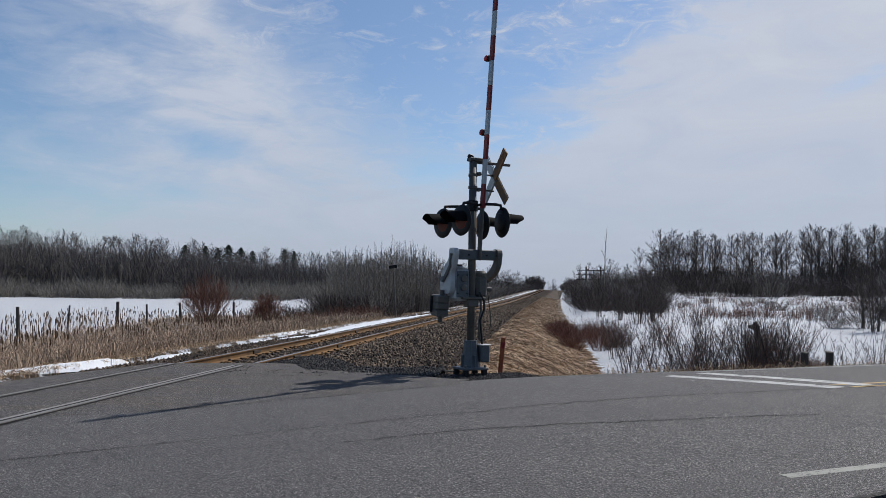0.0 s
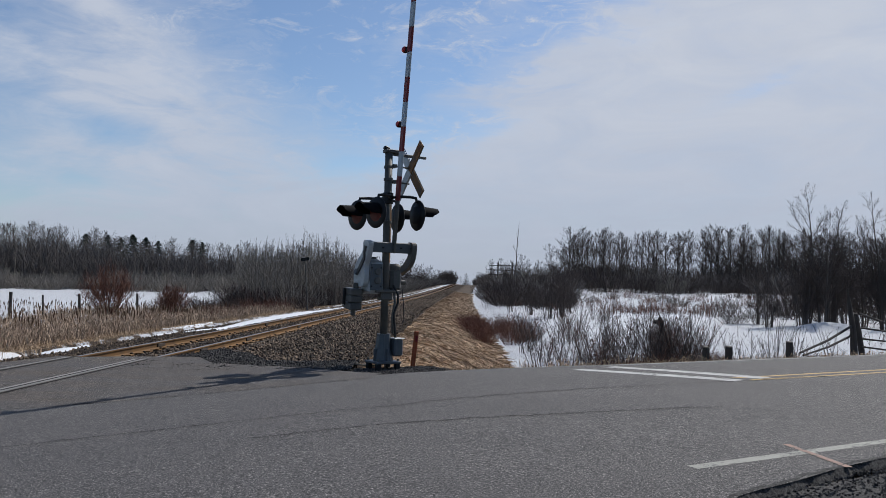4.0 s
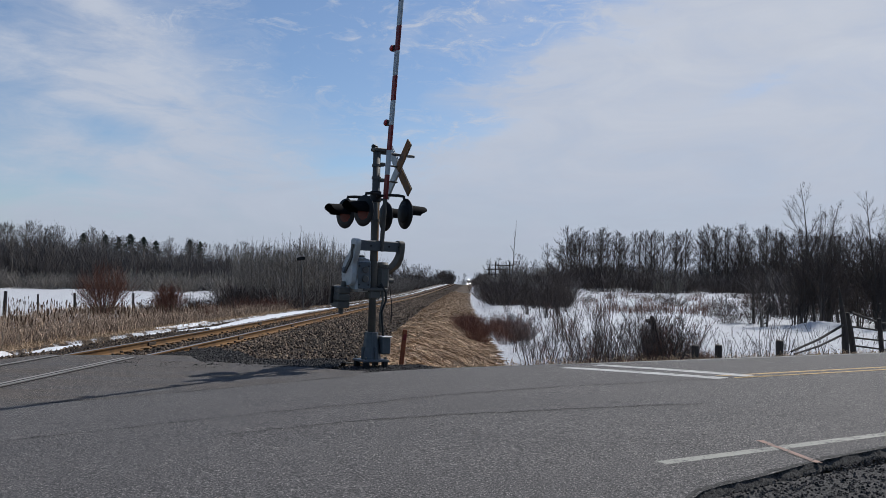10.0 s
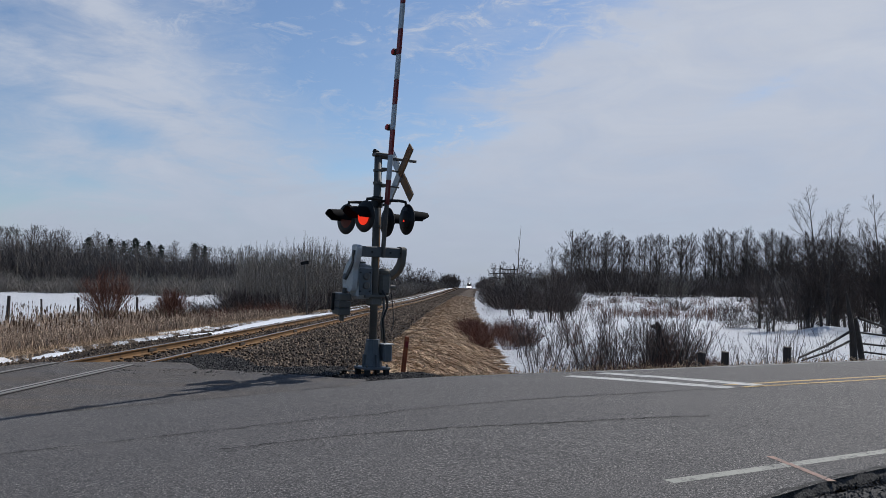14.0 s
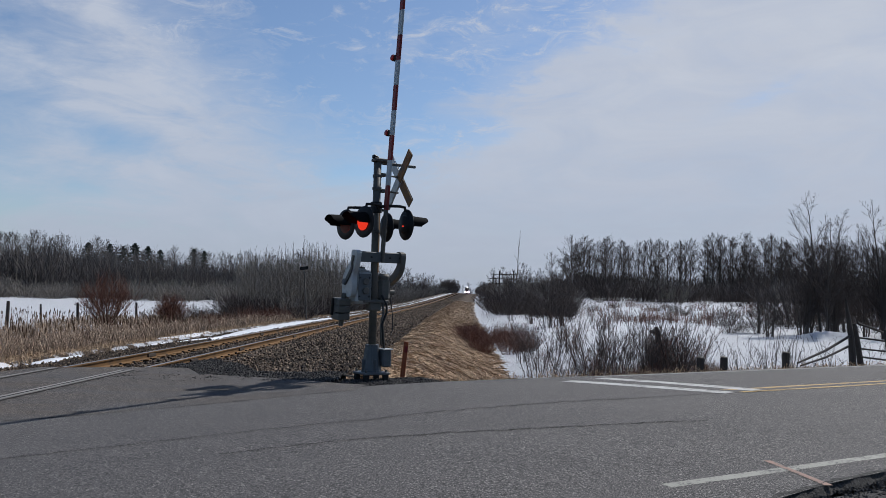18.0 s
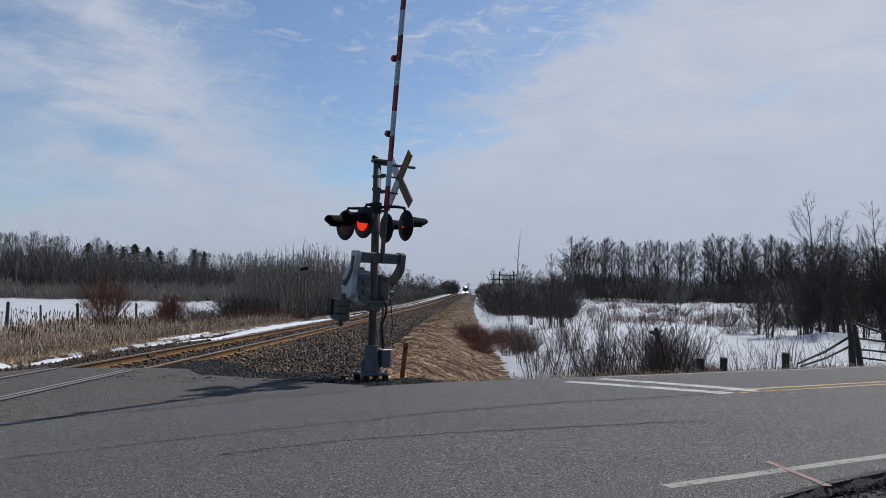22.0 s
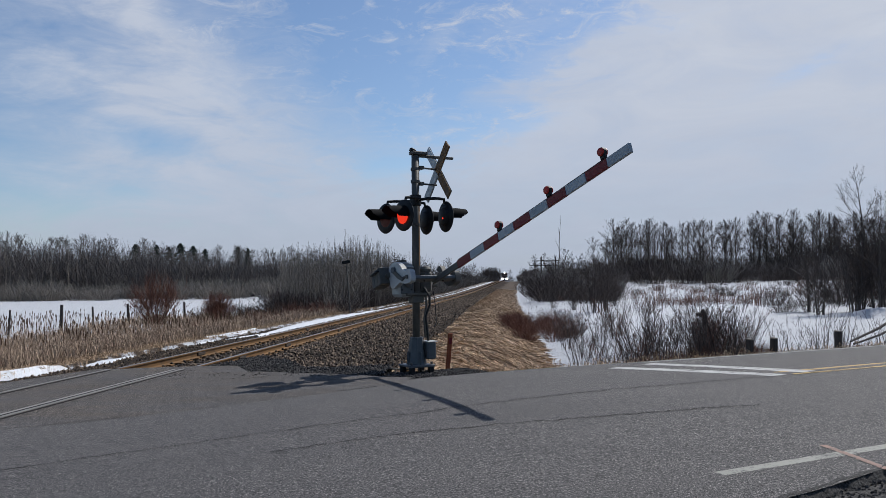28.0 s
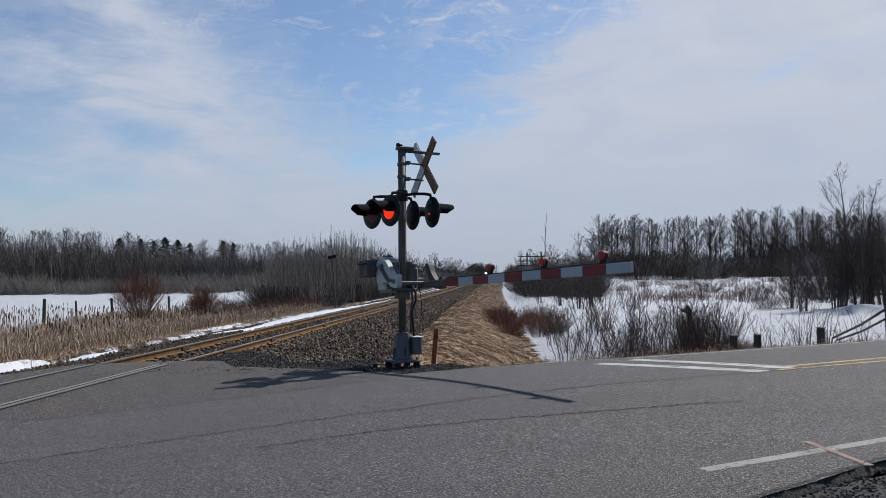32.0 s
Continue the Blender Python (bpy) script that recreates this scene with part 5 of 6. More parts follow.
def grow_woods():
    broad = [tree_thing("bare_tree", Tree(100 + i, 13.5, 0.20, 0.33, 0.22, 17, 4, 6, 1, 0.022, (1.2, 2.6), 0.45), "bark", "twigs_dark", "leafless broad-crowned tree in a far row", "tree", "trees of the far row") for i in range(5)]
    wood = [tree_thing("woodland_tree", Tree(200 + i, 11.0, 0.13, 0.32, 0.28, 12, 3, 7, 1, 0.026, (0.8, 2.0), 0.3), "bark", "twigs", "leafless tall tree in the woods beyond the field", "tree", "woodland trees") for i in range(5)]
    pale = [tree_thing("pale_tree", Tree(300 + i, 11.0, 0.12, 0.26, 0.34, 11, 3, 6, 1, 0.022, (1.0, 2.2), 0.3), "bark_pale", "twigs", "leafless pale-barked poplar at the wood's edge", "tree", "pale poplars") for i in range(3)]
    sapl = [tree_thing("poplar_sapling", Tree(500 + i, 7.6, 0.045, 0.20, 0.25, 15, 2, 7, 1, 0.009, (1.5, 3.0), 0.7), "bark_pale", "twigs_pale", "slender pale poplar sapling without leaves", "sapling", "stand of poplar saplings") for i in range(6)]
    small = [tree_thing("small_bare_tree", Tree(600 + i, 5.8, 0.08, 0.40, 0.14, 10, 3, 7, 2, 0.020, (0.7, 1.6), 0.4), "bark", "twigs_dark", "small leafless tree beside the railway", "tree", "small trees by the line") for i in range(3)]
    brush = [shrub_thing("thicket", shrub_mesh(700 + i, 70, 3.0, 3.4, 0.020, 7, 0.2), "twigs_dark", "dense dark leafless thicket", "thicket", "far thickets") for i in range(4)]
    brush2 = [shrub_thing("brown_thicket", shrub_mesh(720 + i, 75, 3.0, 3.4, 0.022, 7, 0.2), "twigs_pale", "dense pale-brown leafless thicket at the wood's foot", "thicket", "brown thickets") for i in range(3)]
    tall = [shrub_thing("woodland_understorey", shrub_mesh(740 + i, 120, 9.5, 6.5, 0.045, 8, 0.14), "twigs", "dense brown mass of young bare trees in the woods", "thicket", "woodland understorey") for i in range(3)]
    talld = [shrub_thing("dark_understorey", shrub_mesh(760 + i, 100, 6.5, 6.0, 0.042, 8, 0.16), "twigs_dark", "dense dark mass of young bare trees behind the row", "thicket", "dark understorey") for i in range(3)]
    far = [shrub_thing("distant_grove", shrub_mesh(780 + i, 90, 9.0, 5.0, 0.13, 9, 0.16, 0.35), "twigs_dark", "dark grove of bare trees far down the line", "grove", "distant groves") for i in range(2)]
    r = random.Random(21)
    # woods beyond the left-hand field: a close mass with crowns along its top
    x = -185.0
    while x < -16:
        for y in (176, 192, 214):
            place(r.choice(tall), x + r.uniform(-3, 3), y + r.uniform(-5, 5) + 0.05 * x, skyline(x) * r.uniform(0.80, 0.92) / 9.5 * (1.0 if y < 200 else 1.08))
        for y in (184, 205):
            place(r.choice(wood), x + r.uniform(-2.5, 2.5), y + r.uniform(-8, 8) + 0.05 * x, skyline(x) * r.uniform(0.92, 1.07) * (1.0 if y < 200 else 1.06) / 11.0)
        if r.random() < 0.45 and x < -60:
            place(r.choice(pale), x + r.uniform(-2.5, 2.5), 166 + r.uniform(-4, 4) + 0.05 * x, skyline(x) * r.uniform(0.75, 0.97) / 11.0)
        x += 3.6
    for i in range(110):
        x = r.uniform(-180, -20)
        place(r.choice(brush2), x, 158 + 0.05 * x + r.uniform(-3, 16), r.uniform(1.0, 1.7))
    # dark mass and row of trees beyond the right-hand field
    for i in range(60):
        x = r.uniform(24, 130)
        place(r.choice(talld), x, 184 + 0.2 * x + 14 * r.random(), r.uniform(0.85, 1.1) * (1 + 0.5 * smooth01(62, 80, x)))
    x = 25.0
    while x < 112:
        y = 176 + (x - 25) * 0.2 + r.uniform(-5, 5)
        place(r.choice(broad), x, y, r.uniform(0.86, 1.02) * (1.0 + 0.12 * smooth01(48, 62, x)))
        x += r.uniform(1.0, 1.75)
    for i in range(26):
        x = r.uniform(24, 110)
        place(r.choice(wood), x, 190 + 0.2 * x + r.uniform(0, 12), r.uniform(0.85, 1.1))
    for i in range(120):
        x = r.uniform(10, 95)
        place(r.choice(brush if r.random() < 0.75 else brush2), x, 150 + 0.15 * x + r.uniform(-8, 20), r.uniform(0.9, 1.9))
    # clump by the field's right edge
    big = tree_thing("multi_stem_tree", Tree(405, 9.9, 0.10, 0.30, 0.14, 13, 4, 6, 6, 0.006, (0.8, 1.9), 0.4, 0.34), "bark", "twigs_dark", "tall leafless many-stemmed tree at the snowy field's edge", "tree", "clump of many-stemmed trees")
    clump = [tree_thing("multi_stem_tree", Tree(410 + i, 8.6, 0.09, 0.32, 0.12, 12, 4, 6, 5, 0.006, (0.8, 1.8), 0.4, 0.26), "bark", "twigs_dark", "leafless many-stemmed tree at the snowy field's edge", "tree", "clump of many-stemmed trees") for i in range(3)]
    for x, y, k in ((25.7, 56, 1.05), (30.3, 57, 0.95), (34.2, 58.5, 1.0)):
        place(big, x, y, k)
    for x, y, s in ((24.4, 56.5, 0.72), (29.6, 55.5, 0.86), (31.2, 57.5, 0.98), (33.5, 57, 1.02), (21.5, 55, 0.62), (26.0, 60, 0.86), (29, 62, 0.9), (35.5, 60, 1.05), (38.5, 59, 1.05), (32, 66, 0.95), (23.2, 61, 0.7), (41, 62, 1.1), (25.5, 58, 0.75), (28, 59, 0.8), (30.5, 60, 0.85), (34.5, 63, 0.9), (37, 62, 0.9)):
        place(r.choice(clump), x, y, s)
    for i in range(14):
        x = r.uniform(25, 52)
        place(r.choice(brush), x, 61.5 + r.uniform(0, 16), r.uniform(0.5, 1.1))
    for i in range(9):
        x = r.uniform(34, 64)
        place(r.choice(talld), x, 84 + r.uniform(0, 20), r.uniform(0.6, 0.85))
    for x, y, s in ((20.4, 59.5, 0.35), (21.2, 60, 0.45), (22.6, 59.5, 0.5)):
        place(r.choice(brush), x, y, s)
    # along the right of the railway
    for i in range(92):
        y = 92 + 330 * r.random() ** 1.3
        place(r.choice(brush if r.random() < 0.6 else brush2), track_x(y) + r.uniform(10.5, 20 + y * 0.03), y, r.uniform(0.5, 1.4))
    for i in range(20):
        y = 100 + 400 * r.random() ** 1.3
        place(r.choice(small), track_x(y) + r.uniform(11, 26), y, r.uniform(0.8, 1.4))
    for i in range(22):
        y = 260 + 1250 * r.random() ** 1.3
        place(r.choice(wood), track_x(y) + r.uniform(9, 60), y, r.uniform(0.6, 1.0))
        place(r.choice(wood), track_x(y) - r.uniform(8, 60), y, r.uniform(0.6, 1.0))
    for i in range(36):
        y = 230 + 1100 * r.random() ** 1.4
        sd = r.choice((-1, 1))
        place(r.choice(tall if sd < 0 else talld), track_x(y) + sd * r.uniform(9, 30), y, r.uniform(0.5, 0.85))
    # brush and young trees inside the far bend
    for i in range(26):
        y = r.uniform(390, 545)
        place(r.choice(brush), track_x(y) + r.uniform(8.5, 18), y, r.uniform(1.0, 1.6))
        if i % 3 == 0:
            place(r.choice(talld), track_x(y) + r.uniform(11, 22), y, r.uniform(0.5, 0.8))
    for y, u, k in ((430, -9, 0.62), (470, -8, 0.7), (500, -7.5, 0.75), (540, -9, 0.8), (560, -7, 0.7), (600, -10, 0.85), (640, -8, 0.8), (700, -9, 0.9), (520, 9, 0.6), (590, 10, 0.65), (660, 11, 0.7)):
        place(r.choice(broad), track_x(y) + u, y, k)
    for y, u, k in ((470, -13, 0.9), (510, -11, 1.1), (545, -15, 1.2), (580, -12, 1.2), (620, -18, 1.3), (500, 14, 0.7), (560, 16, 0.9), (580, 6.4, 0.66), (592, 9.5, 0.75), (620, 15, 1.0), (700, 20, 1.2)):
        place(r.choice(far), track_x(y) + u, y, k)
    # brown brush that closes the snowfield
    for i in range(34):
        y = r.uniform(84, 132)
        place(r.choice(brush), track_x(y) + r.uniform(11.5, 19), y, r.uniform(0.55, 1.15))
    for i in range(44):
        y = r.uniform(104, 146)
        place(r.choice(brush if r.random() < 0.6 else brush2), r.uniform(0.08, 0.55) * y, y, r.uniform(0.28, 0.62))
    # a rounded tree close to the line, far off
    place(r.choice(broad), track_x(420) - 8, 420, 0.62)
    place(r.choice(broad), track_x(440) - 10, 440, 0.6)
    # thickets and a tall dead tree by the pole line
    place(tree_thing("dead_tree", Tree(801, 12.6, 0.13, 0.16, 0.45, 7, 2, 4, 1, 0.02, (2.0, 3.4), 0.5), "bark_pale", "twigs_pale", "tall thin dead tree above the thickets", "tree"), 10.1, 129.5)
    # left of the railway: a close stand of saplings over brown thickets
    for i in range(370):
        f = r.random()
        y = 72 + 34 * f + r.uniform(-4, 4)
        k = r.random() ** 0.8
        place(r.choice(sapl), -(11.0 + (0.27 * y - 11.0) * k), y, r.uniform(0.72, 0.90) * (1.0 + 0.14 * smooth01(0.6, 0.2, k)) * (1 - 0.16 * smooth01(0.2, 0.0, k)))
    for i in range(75):
        y = r.uniform(68, 112)
        place(r.choice(brush2 if r.random() < 0.2 else brush), -(12.5 + (0.27 * y - 12.5) * r.random()), y, r.uniform(0.5, 1.0))
    for i in range(30):
        y = r.uniform(60, 74)
        place(r.choice(brush), -(9.5 + 15 * r.random()), y, r.uniform(0.30, 0.55))
    for i in range(95):
        y = 100 + 260 * r.random() ** 1.1
        place(r.choice(brush2 if i % 3 else brush), track_x(y) - 7.5 - 16 * r.random() ** 1.5, y, r.uniform(0.9, 1.6))
        if i % 3 == 0:
            place(r.choice(small), track_x(y) - r.uniform(8, 20), y, r.uniform(0.9, 1.5))
    return brush, brush2


def pine_thing(seed):
    """A ragged evergreen: whorls of drooping boughs thick with needle tufts."""
    r = random.Random(seed)
    t = thing("pine", pose(0, 0, -500), "dark evergreen pine standing above the bare woods", "tree", "pines in the woods")
    part("trunk", MB().tube([(0, 0, -0.3), (0, 0, 15.6)], [0.22, 0.03], 6), M["bark"], t)
    b = MB()
    z = 5.0
    while z < 16.0:
        f = (z - 5.0) / 11.0
        for k in range(7):
            a = r.uniform(0, 6.28)
            reach = (6.4 * (1 - f) ** 0.66 + 0.2) * r.uniform(0.55, 1.15)
            for j in range(9):
                q = reach * (0.15 + 0.85 * j / 8)
                c = Vector((q * math.cos(a), q * math.sin(a), z - 0.10 * q + r.uniform(-0.15, 0.15)))
                s = r.uniform(0.25, 0.55) * (1.1 - 0.5 * j / 8)
                vs = [c + Vector((r.uniform(-s, s), r.uniform(-s, s), r.uniform(-s * .6, s * .6))) for _ in range(4)]
                b.add(vs, [(0, 1, 2), (0, 2, 3), (0, 3, 1), (1, 3, 2)])
        z += 0.42
    part("crown", b, M["pine"], t, "dark needle foliage")
    return t


def grow_near():
    r = random.Random(33)
    dark = [tree_thing("dark_shrub", Tree(800 + i, 1.7 + 0.12 * i, 0.010, 0.36, 0.08, 9, 3, 4, 6 + i, 0.0036, (0.9, 2.0), 0.5, 0.62, 0.20), "twigs_dark", "twigs_red" if i == 1 else "twigs_dark", "dark leafless shrub standing in snow by the road", "shrub", "roadside shrubs") for i in range(4)]
    red = [shrub_thing("red_brush", shrub_mesh(820 + i, 70, 1.0, 1.0, 0.006, 8, 0.20), "twigs_red", "low rust-red leafless brush at the bank's foot", "shrub", "red brush") for i in range(3)]
    thin = [tree_thing("thin_saplings", Tree(840 + i, 1.6, 0.008, 0.30, 0.2, 5, 2, 3, 5, 0.0042, (1.2, 2.4), 0.5, 0.55, 0.25), "twigs", "twigs", "sparse thin saplings sticking out of the snow", "sapling", "sparse saplings") for i in range(3)]
    bush = [shrub_thing("round_bush", shrub_mesh(860 + i, 150, 3.9, 2.5, 0.016, 16, 0.16, 0.12, 0.45), "twigs_red", "round red-brown leafless bush beside the field fence", "bush", "field bushes") for i in range(2)]
    tall = [tree_thing("tall_bush", Tree(880 + i, 5.0, 0.045, 0.30, 0.06, 12, 4, 5, 6, 0.008, (1.0, 2.2), 0.45, 0.20, 0.10), "twigs_dark", "twigs_dark", "tall dark-brown leafless bush at the snowfield's edge", "bush", "tall bushes") for i in range(2)]
    weeds = [shrub_thing("weed_patch", shrub_mesh(890 + i, 34, 1.2, 1.5, 0.010, 4, 0.16, 0.85), "twigs_red", "reddish dry weeds standing in the snowfield", "weeds", "weed patches", "stuff") for i in range(2)]
    # thicket beside the road: thin at its ends, close in its middle
    for i in range(50):
        f = r.betavariate(1.9, 1.2)
        x = 2.9 + 5.3 * f
        y = 22.6 + 0.32 * (x - 3.2) + r.expovariate(0.55)
        place(r.choice(dark), x, min(y, 31), r.uniform(0.62, 1.02) * (1.0 - 0.30 * smooth01(0.80, 1.0, f)))
    for i in range(26):
        x = r.uniform(4.6, 8.4)
        place(r.choice(red), x, 22.2 + 0.40 * (x - 3.2) + r.uniform(0, 1.2), r.uniform(0.35, 0.7))
    for i in range(9):
        y = r.uniform(28, 40)
        place(r.choice(dark), 2.9 + 0.10 * (y - 24) + r.uniform(-0.6, 1.8), y, r.uniform(0.7, 1.1))
    # rust-red brush along the foot of the bank
    for i in range(44):
        y = r.uniform(39, 54)
        place(r.choice(red), track_x(y) + 7.5 + 3.2 * r.random() ** 1.7, y, r.uniform(0.4, 1.3))
    for x, y, s in ((7.4, 60, 1.0), (8.6, 63, 0.92), (6.6, 66, 0.8), (9.6, 70, 0.85), (11.5, 78, 0.8), (5.6, 76, 0.7)):
        place(r.choice(tall), x, y, s)
    for i in range(20):
        x = r.uniform(8.4, 12.4)
        place(r.choice(thin), x, 21.6 + (x - 8) * 0.68 + r.uniform(0, 3.5), r.uniform(0.55, 0.95))
    for i in range(34):
        x = r.uniform(14.5, 26)
        place(r.choice(weeds), x, 74 + r.uniform(-5, 9) + 0.2 * x, r.uniform(0.55, 1.15))
    # red-brown brush across the line, beyond the reeds
    for i in range(30):
        y = r.uniform(48, 84)
        place(r.choice(red), track_x(y) - 7.0 - 6.0 * r.random(), y, r.uniform(0.9, 1.7))
    # small growth scattered over the snowfield, closer together farther off
    for i in range(88):
        y = 34 + 90 * r.random() ** 0.8
        x = r.uniform(0.10, 0.52) * y + 2
        if noise.noise(Vector((x * 0.09, y * 0.09, 2))) < -0.12:
            continue
        place(r.choice(thin if r.random() < 0.5 else dark), x, y, r.uniform(0.35, 0.85) * (1 + 0.006 * y))
    for i in range(60):
        y = r.uniform(88, 135)
        place(r.choice(weeds if r.random() < 0.6 else red), r.uniform(0.06, 0.55) * y, y, r.uniform(0.8, 1.7))
    for x, y, s in ((-22.9, 54, 0.92), (-19.9, 58, 0.62), (-22.0, 63, 0.5)):
        place(r.choice(bush), x, y, s)


grow_woods()
proto_pines = [pine_thing(5), pine_thing(6), pine_thing(7)]
for n_pine, (px, py, ph) in enumerate(((-112.9, 245, 16.6), (-106.1, 245, 16.2), (-103.4, 248, 15.6), (-98.4, 245, 16.4), (-95.2, 247, 15.6), (-92.0, 249, 14.6), (-80.2, 245, 14.7), (-78.0, 248, 14.2))):
    place(proto_pines[n_pine % 3], px, py, ph / 16.8)
grow_near()


def blades(count, where, length, width, mat, name, label, comb, seed):
    """Dry grass: narrow bent blades, combed by comb(x, y)."""
    r = random.Random(seed)
    b = MB()
    while len(b.f) < count * 2:
        x, y, z = where(r)
        l, w = length * r.uniform(0.5, 1.3), width * r.uniform(0.6, 1.4)
        c = comb(x, y, r)
        a = r.gauss(0, 0.22) + 1.3 * noise.noise(Vector((x * 1.7, y * 0.9, 2.0)))
        d = Vector((c.x * math.cos(a) - c.y * math.sin(a), c.x * math.sin(a) + c.y * math.cos(a), 0))
        rise = c.z * r.uniform(0.2, 1.8) + 0.10 * max(0.0, noise.noise(Vector((x * 2.3, y * 1.6, 5.0))))
        roll = r.uniform(-1.25, 1.25)
        s = (Vector((-d.y, d.x, 0)) * math.cos(roll) + Vector((0, 0, math.sin(roll)))) * w
        p0 = Vector((x, y, z + abs(math.sin(roll)) * w))
        p1, p2 = p0 + d * l * 0.5, p0 + d * l
        lift = z - land_z(x, y)
        p1.z = land_z(p1.x, p1.y) + lift + l * rise
        p2.z = land_z(p2.x, p2.y) + lift + l * rise * 0.7
        b.add([p0 - s, p0 + s, p1 + s * 0.8, p1 - s * 0.8, p2], [(0, 1, 2, 3), (3, 2, 4)])
    return tagged(part(name, b, M[mat]), label, "grass", kind="stuff")


def bank_place(r):
    y = 15.6 + 170 * r.random() ** 2.3
    inner = bed_edge(y) + 0.1 - 1.6 * smooth01(55, 90, y)
    u = inner + (8.75 - inner) * r.random() ** 0.75
    x = track_x(y) + u
    while across(x, y) < 12.9 + 0.6 * r.random():
        y += 0.6
    return x, y, land_z(x, y) + 0.02


def verge_place(r):
    s, t = r.uniform(7.5, 40), ROAD_FAR + 0.12 + abs(r.gauss(0, 0.35))
    p = D * s + N * t
    return p.x, p.y, land_z(p.x, p.y)


blades(75000, bank_place, 0.46, 0.0125, "straw_dark", "bank_grass", "flattened tan dry grass on the railway bank", lambda x, y, r: Vector((0.42, -0.91, 0.10 - 0.06 * smooth01(5.0, 7.0, x - track_x(y)))), 3)
blades(9000, verge_place, 0.16, 0.006, "straw_dark", "verge_grass", "short dry grass along the road's edge", lambda x, y, r: Vector((r.uniform(-1, 1), r.uniform(-1, 1), 0.7)), 4)


def ditch_place(r):
    y = 14 + 60 * r.random() ** 1.7
    x = track_x(y) - 4.6 - 1.7 * r.random()
    return x, y, land_z(x, y)


blades(15000, ditch_place, 0.20, 0.007, "straw_dark", "ditch_grass", "short matted dead grass between reeds and ballast", lambda x, y, r: Vector((r.uniform(-1, 1), r.uniform(-1, 1), 0.4)), 6)


def build_stubble():
    """Weed stalks and twigs that stick out of the snow."""
    r = random.Random(77)
    b = MB()
    for i in range(3800):
        y = 19.5 + 100 * r.random() ** 1.3
        x = track_x(y) + 9.5 + (0.75 * y + 4) * r.random()
        if across(x, y) < 12.7 or noise.noise(Vector((x * 0.22, y * 0.16, 8))) < 0.12:
            continue
        h = r.uniform(0.10, 0.55) * (1 + 0.012 * y)
        p = Vector((x, y, land_z(x, y) - 0.02))
        lean = Vector((r.gauss(0, 0.34), r.gauss(0, 0.34), 0)) * h
        w = 0.0035 + 0.00013 * y
        b.tube([p, p + lean * 0.4 + Vector((0, 0, h * 0.6)), p + lean + Vector((0, 0, h))], [w, w * 0.8, w * 0.4], 3, False)
        for k in range(r.randint(0, 3)):
            q = p + lean * 0.5 + Vector((0, 0, h * r.uniform(0.4, 0.8)))
            b.tube([q, q + Vector((r.uniform(-.3, .3), r.uniform(-.3, .3), r.uniform(.15, .4))) * h], [w * 0.7, w * 0.3], 3, False)
    tagged(part("field_stubble", b, M["twigs"]), "dry weed stalks sticking out of the snowy field", "weeds", kind="stuff")


build_stubble()


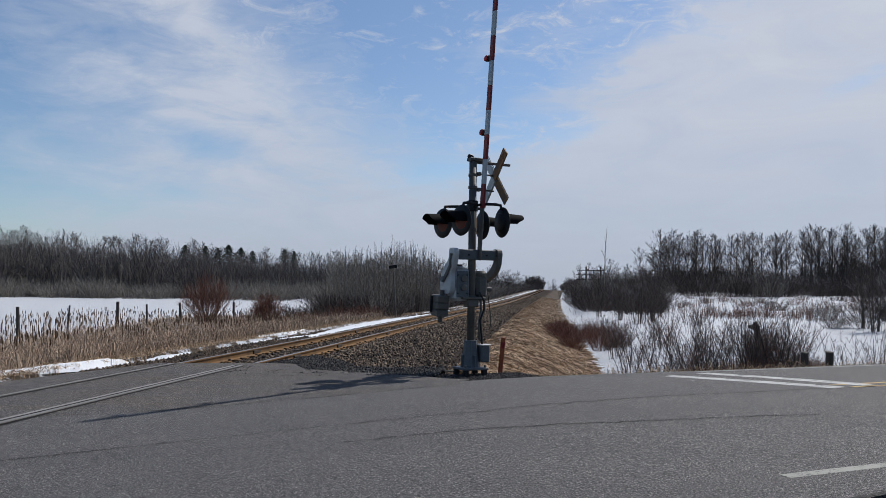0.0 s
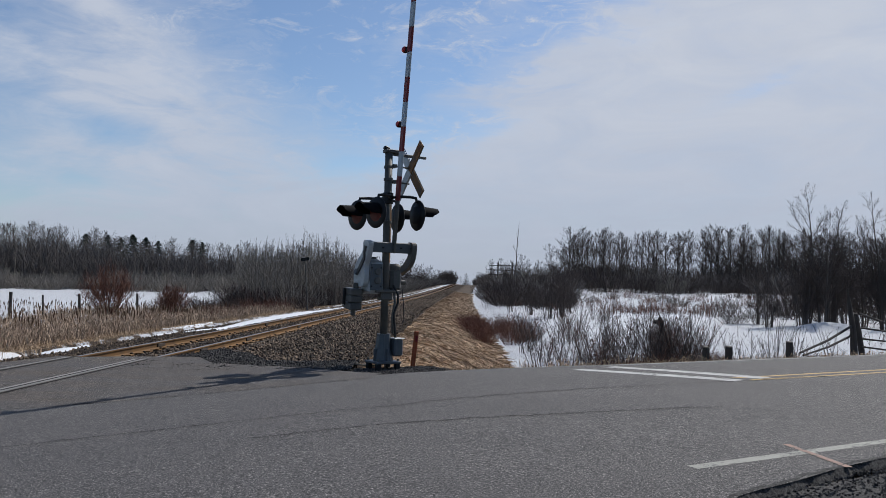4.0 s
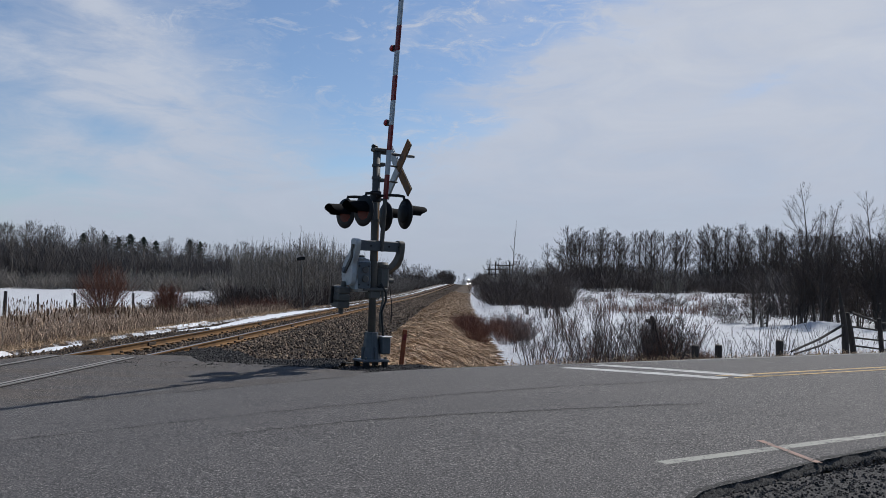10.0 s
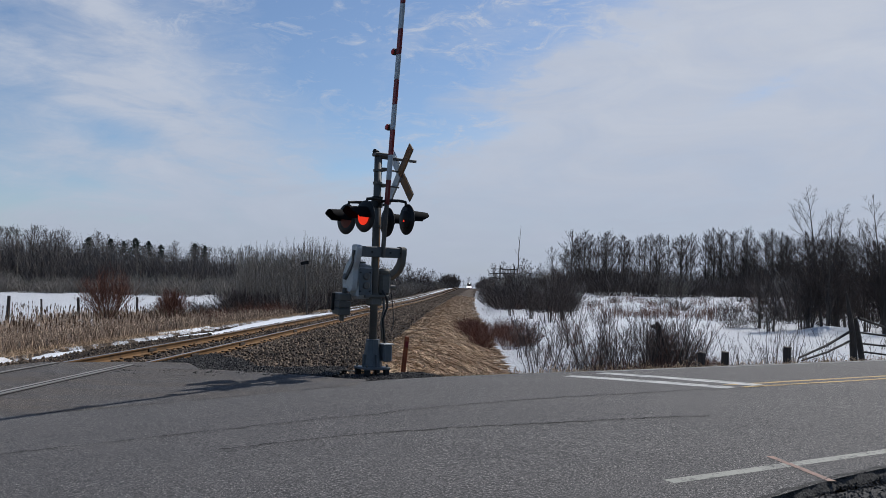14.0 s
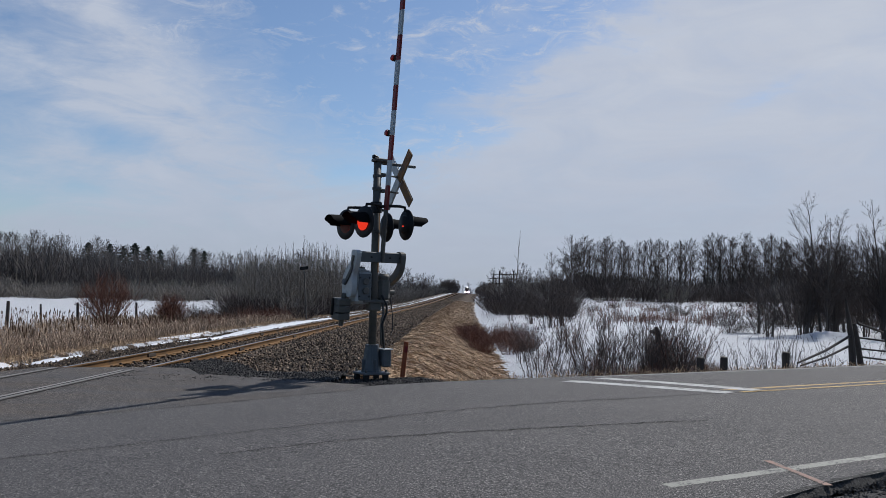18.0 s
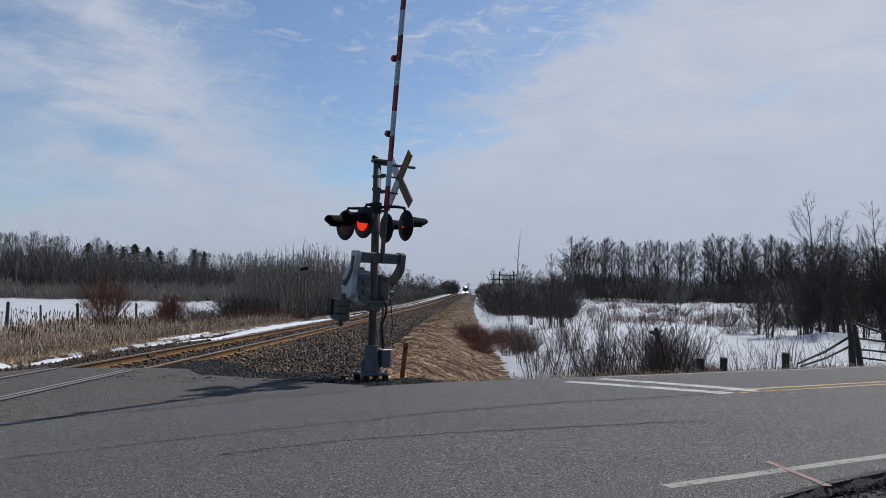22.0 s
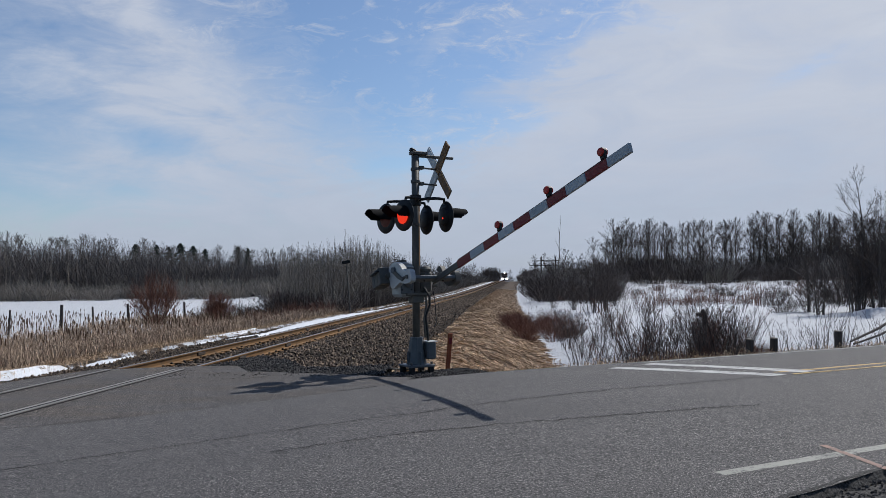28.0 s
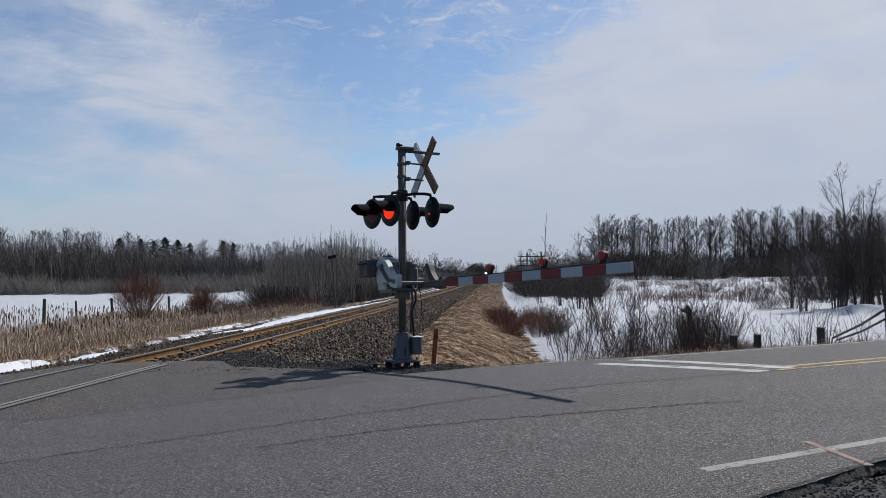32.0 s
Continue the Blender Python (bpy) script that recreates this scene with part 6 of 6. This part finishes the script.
def build_reeds():
    r = random.Random(41)
    stems, heads, leaf = MB(), MB(), MB()
    for i in range(26000):
        y = 13.5 + 56 * r.random() ** 1.35
        near_u = 5.6 + 0.6 * noise.noise(Vector((y * 0.4, 0, 0)))
        u = near_u + (3.5 + 0.22 * y) * r.random() ** 1.2
        x = track_x(y) - u
        if across(x, y) < 12.9 and x > -16:
            continue
        if noise.noise(Vector((x * 0.35, y * 0.35, 4))) < -0.28:
            continue
        h = r.uniform(0.3, 1.05) * (0.62 + 0.40 * smooth01(0, 3, u - near_u)) * (1 - 0.25 * smooth01(6, 14, u)) * (1.0 + 0.55 * noise.noise(Vector((x * 0.7, y * 0.7, 8))))
        z = land_z(x, y) - 0.03
        lean = Vector((r.gauss(0, 0.30), r.gauss(0, 0.30), 0)) * h
        p0 = Vector((x, y, z))
        w = 0.006 + 0.00012 * y
        if r.random() < 0.35:
            stems.tube([p0, p0 + lean * 0.4 + Vector((0, 0, h * 0.6)), p0 + lean + Vector((0, 0, h))], [w, w * 0.8, w * 0.4], 3, False)
        else:
            a = r.uniform(0, 6.28)
            s = Vector((math.cos(a), math.sin(a), 0)) * w * 1.3
            e = p0 + lean * 2.2 + Vector((0, 0, h * r.uniform(0.5, 0.9)))
            leaf.add([p0 - s, p0 + s, p0 + lean * 0.7 + Vector((0, 0, h * 0.7)) + s, p0 + lean * 0.7 + Vector((0, 0, h * 0.7)) - s, e], [(0, 1, 2, 3), (3, 2, 4)])
    for i in range(1100):
        y = r.uniform(20, 62)
        u = 8 + (8 + 0.22 * y) * r.random()
        x = track_x(y) - u
        if across(x, y) < 14:
            continue
        z, h = land_z(x, y), r.uniform(0.75, 1.15)
        p0 = Vector((x, y, z))
        lean = Vector((r.gauss(0, 0.06), r.gauss(0, 0.06), 0)) * h
        p1 = p0 + lean + Vector((0, 0, h))
        stems.tube([p0, p1], [0.007, 0.006], 3, False)
        d = (p1 - p0).normalized()
        heads.tube([p1 - d * 0.22, p1 - d * 0.18, p1 - d * 0.04, p1], [0.010, 0.022, 0.022, 0.008], 5, False)
    tagged(part("reed_stems", stems, M["reed"]), "tall dry tan reed stems beside the track", "reeds", kind="stuff")
    tagged(part("reed_leaves", leaf, M["straw"]), "bent dry straw-coloured reed leaves", "reeds", kind="stuff")
    tagged(part("cattail_heads", heads, M["seedhead"]), "dark brown cattail seed heads over the snow", "reeds", kind="stuff")


build_reeds()


# ---- what moves ----
def motions():
    up = 83.7
    swing = [(0.0, up), (0.2, up), (10.0, up), (20.0, up), (21.7, up), (21.9, up), (22.1, 82.2), (22.5, 75.0), (23.0, 67.5), (23.5, 60.8), (24.0, 54.1), (24.4, 49.5), (24.7, 46.2), (25.0, 43.0), (25.3, 39.6),
             (25.6, 36.6), (26.0, 33.6), (26.5, 29.2), (27.5, 20.8), (28.5, 12.8), (29.0, 8.8), (29.5, 5.8), (30.0, 3.8), (30.5, 2.8), (31.0, 2.3), (32.0, 2.4)]
    walk(gate_arm, [(t, pose(0, 0, PIVOT_Z, -a, 0, 0)) for t, a in swing])
    # the lamps flash in turn once the train has rung in
    start, half, dark, one = 12.76, 0.4965, 0.11, 1.0 / FPS
    for key, (bulb, m) in BULBS.items():
        on, off = m @ pose(0, 0, 0.030), m @ pose(0, 0, -0.040)
        if key.startswith("peep"):
            on, off = m @ pose(0, 0, 0.028), m @ pose(0, 0, -0.02)
        rows = [(0.0, off), (0.1, off), (6.0, off), (12.4, off)]
        spans = []
        if key in ("b", "d", "peep_d"):
            spans = [(start + 2 * half * i, start + 2 * half * i + half - dark) for i in range(20)]
        else:
            spans = [(12.53, 12.70)] + [(start + half + 2 * half * i, start + 2 * half * (i + 1) - dark) for i in range(20)]
        for a, b in spans:
            if a > 31.9:
                break
            rows += [(a - 2 * one, off), (a - one, off), (a, on), (a + one, on)]
            if b < 31.9:
                rows += [(b - 2 * one, on), (b - one, on), (b, off), (b + one, off)]
        rows.append((32.0 + one, rows[-1][1]))
        walk(bulb, rows)
    rows = []
    for t in range(0, 33, 2):
        y = 371 + 11.0 * (32 - t)
        slope = (track_x(y + 5) - track_x(y - 5)) / 10
        rows.append((float(t), pose(track_x(y), y, line_z(y), 0.75, 0, -math.degrees(math.atan(slope)))))
    walk(train, rows)


motions()
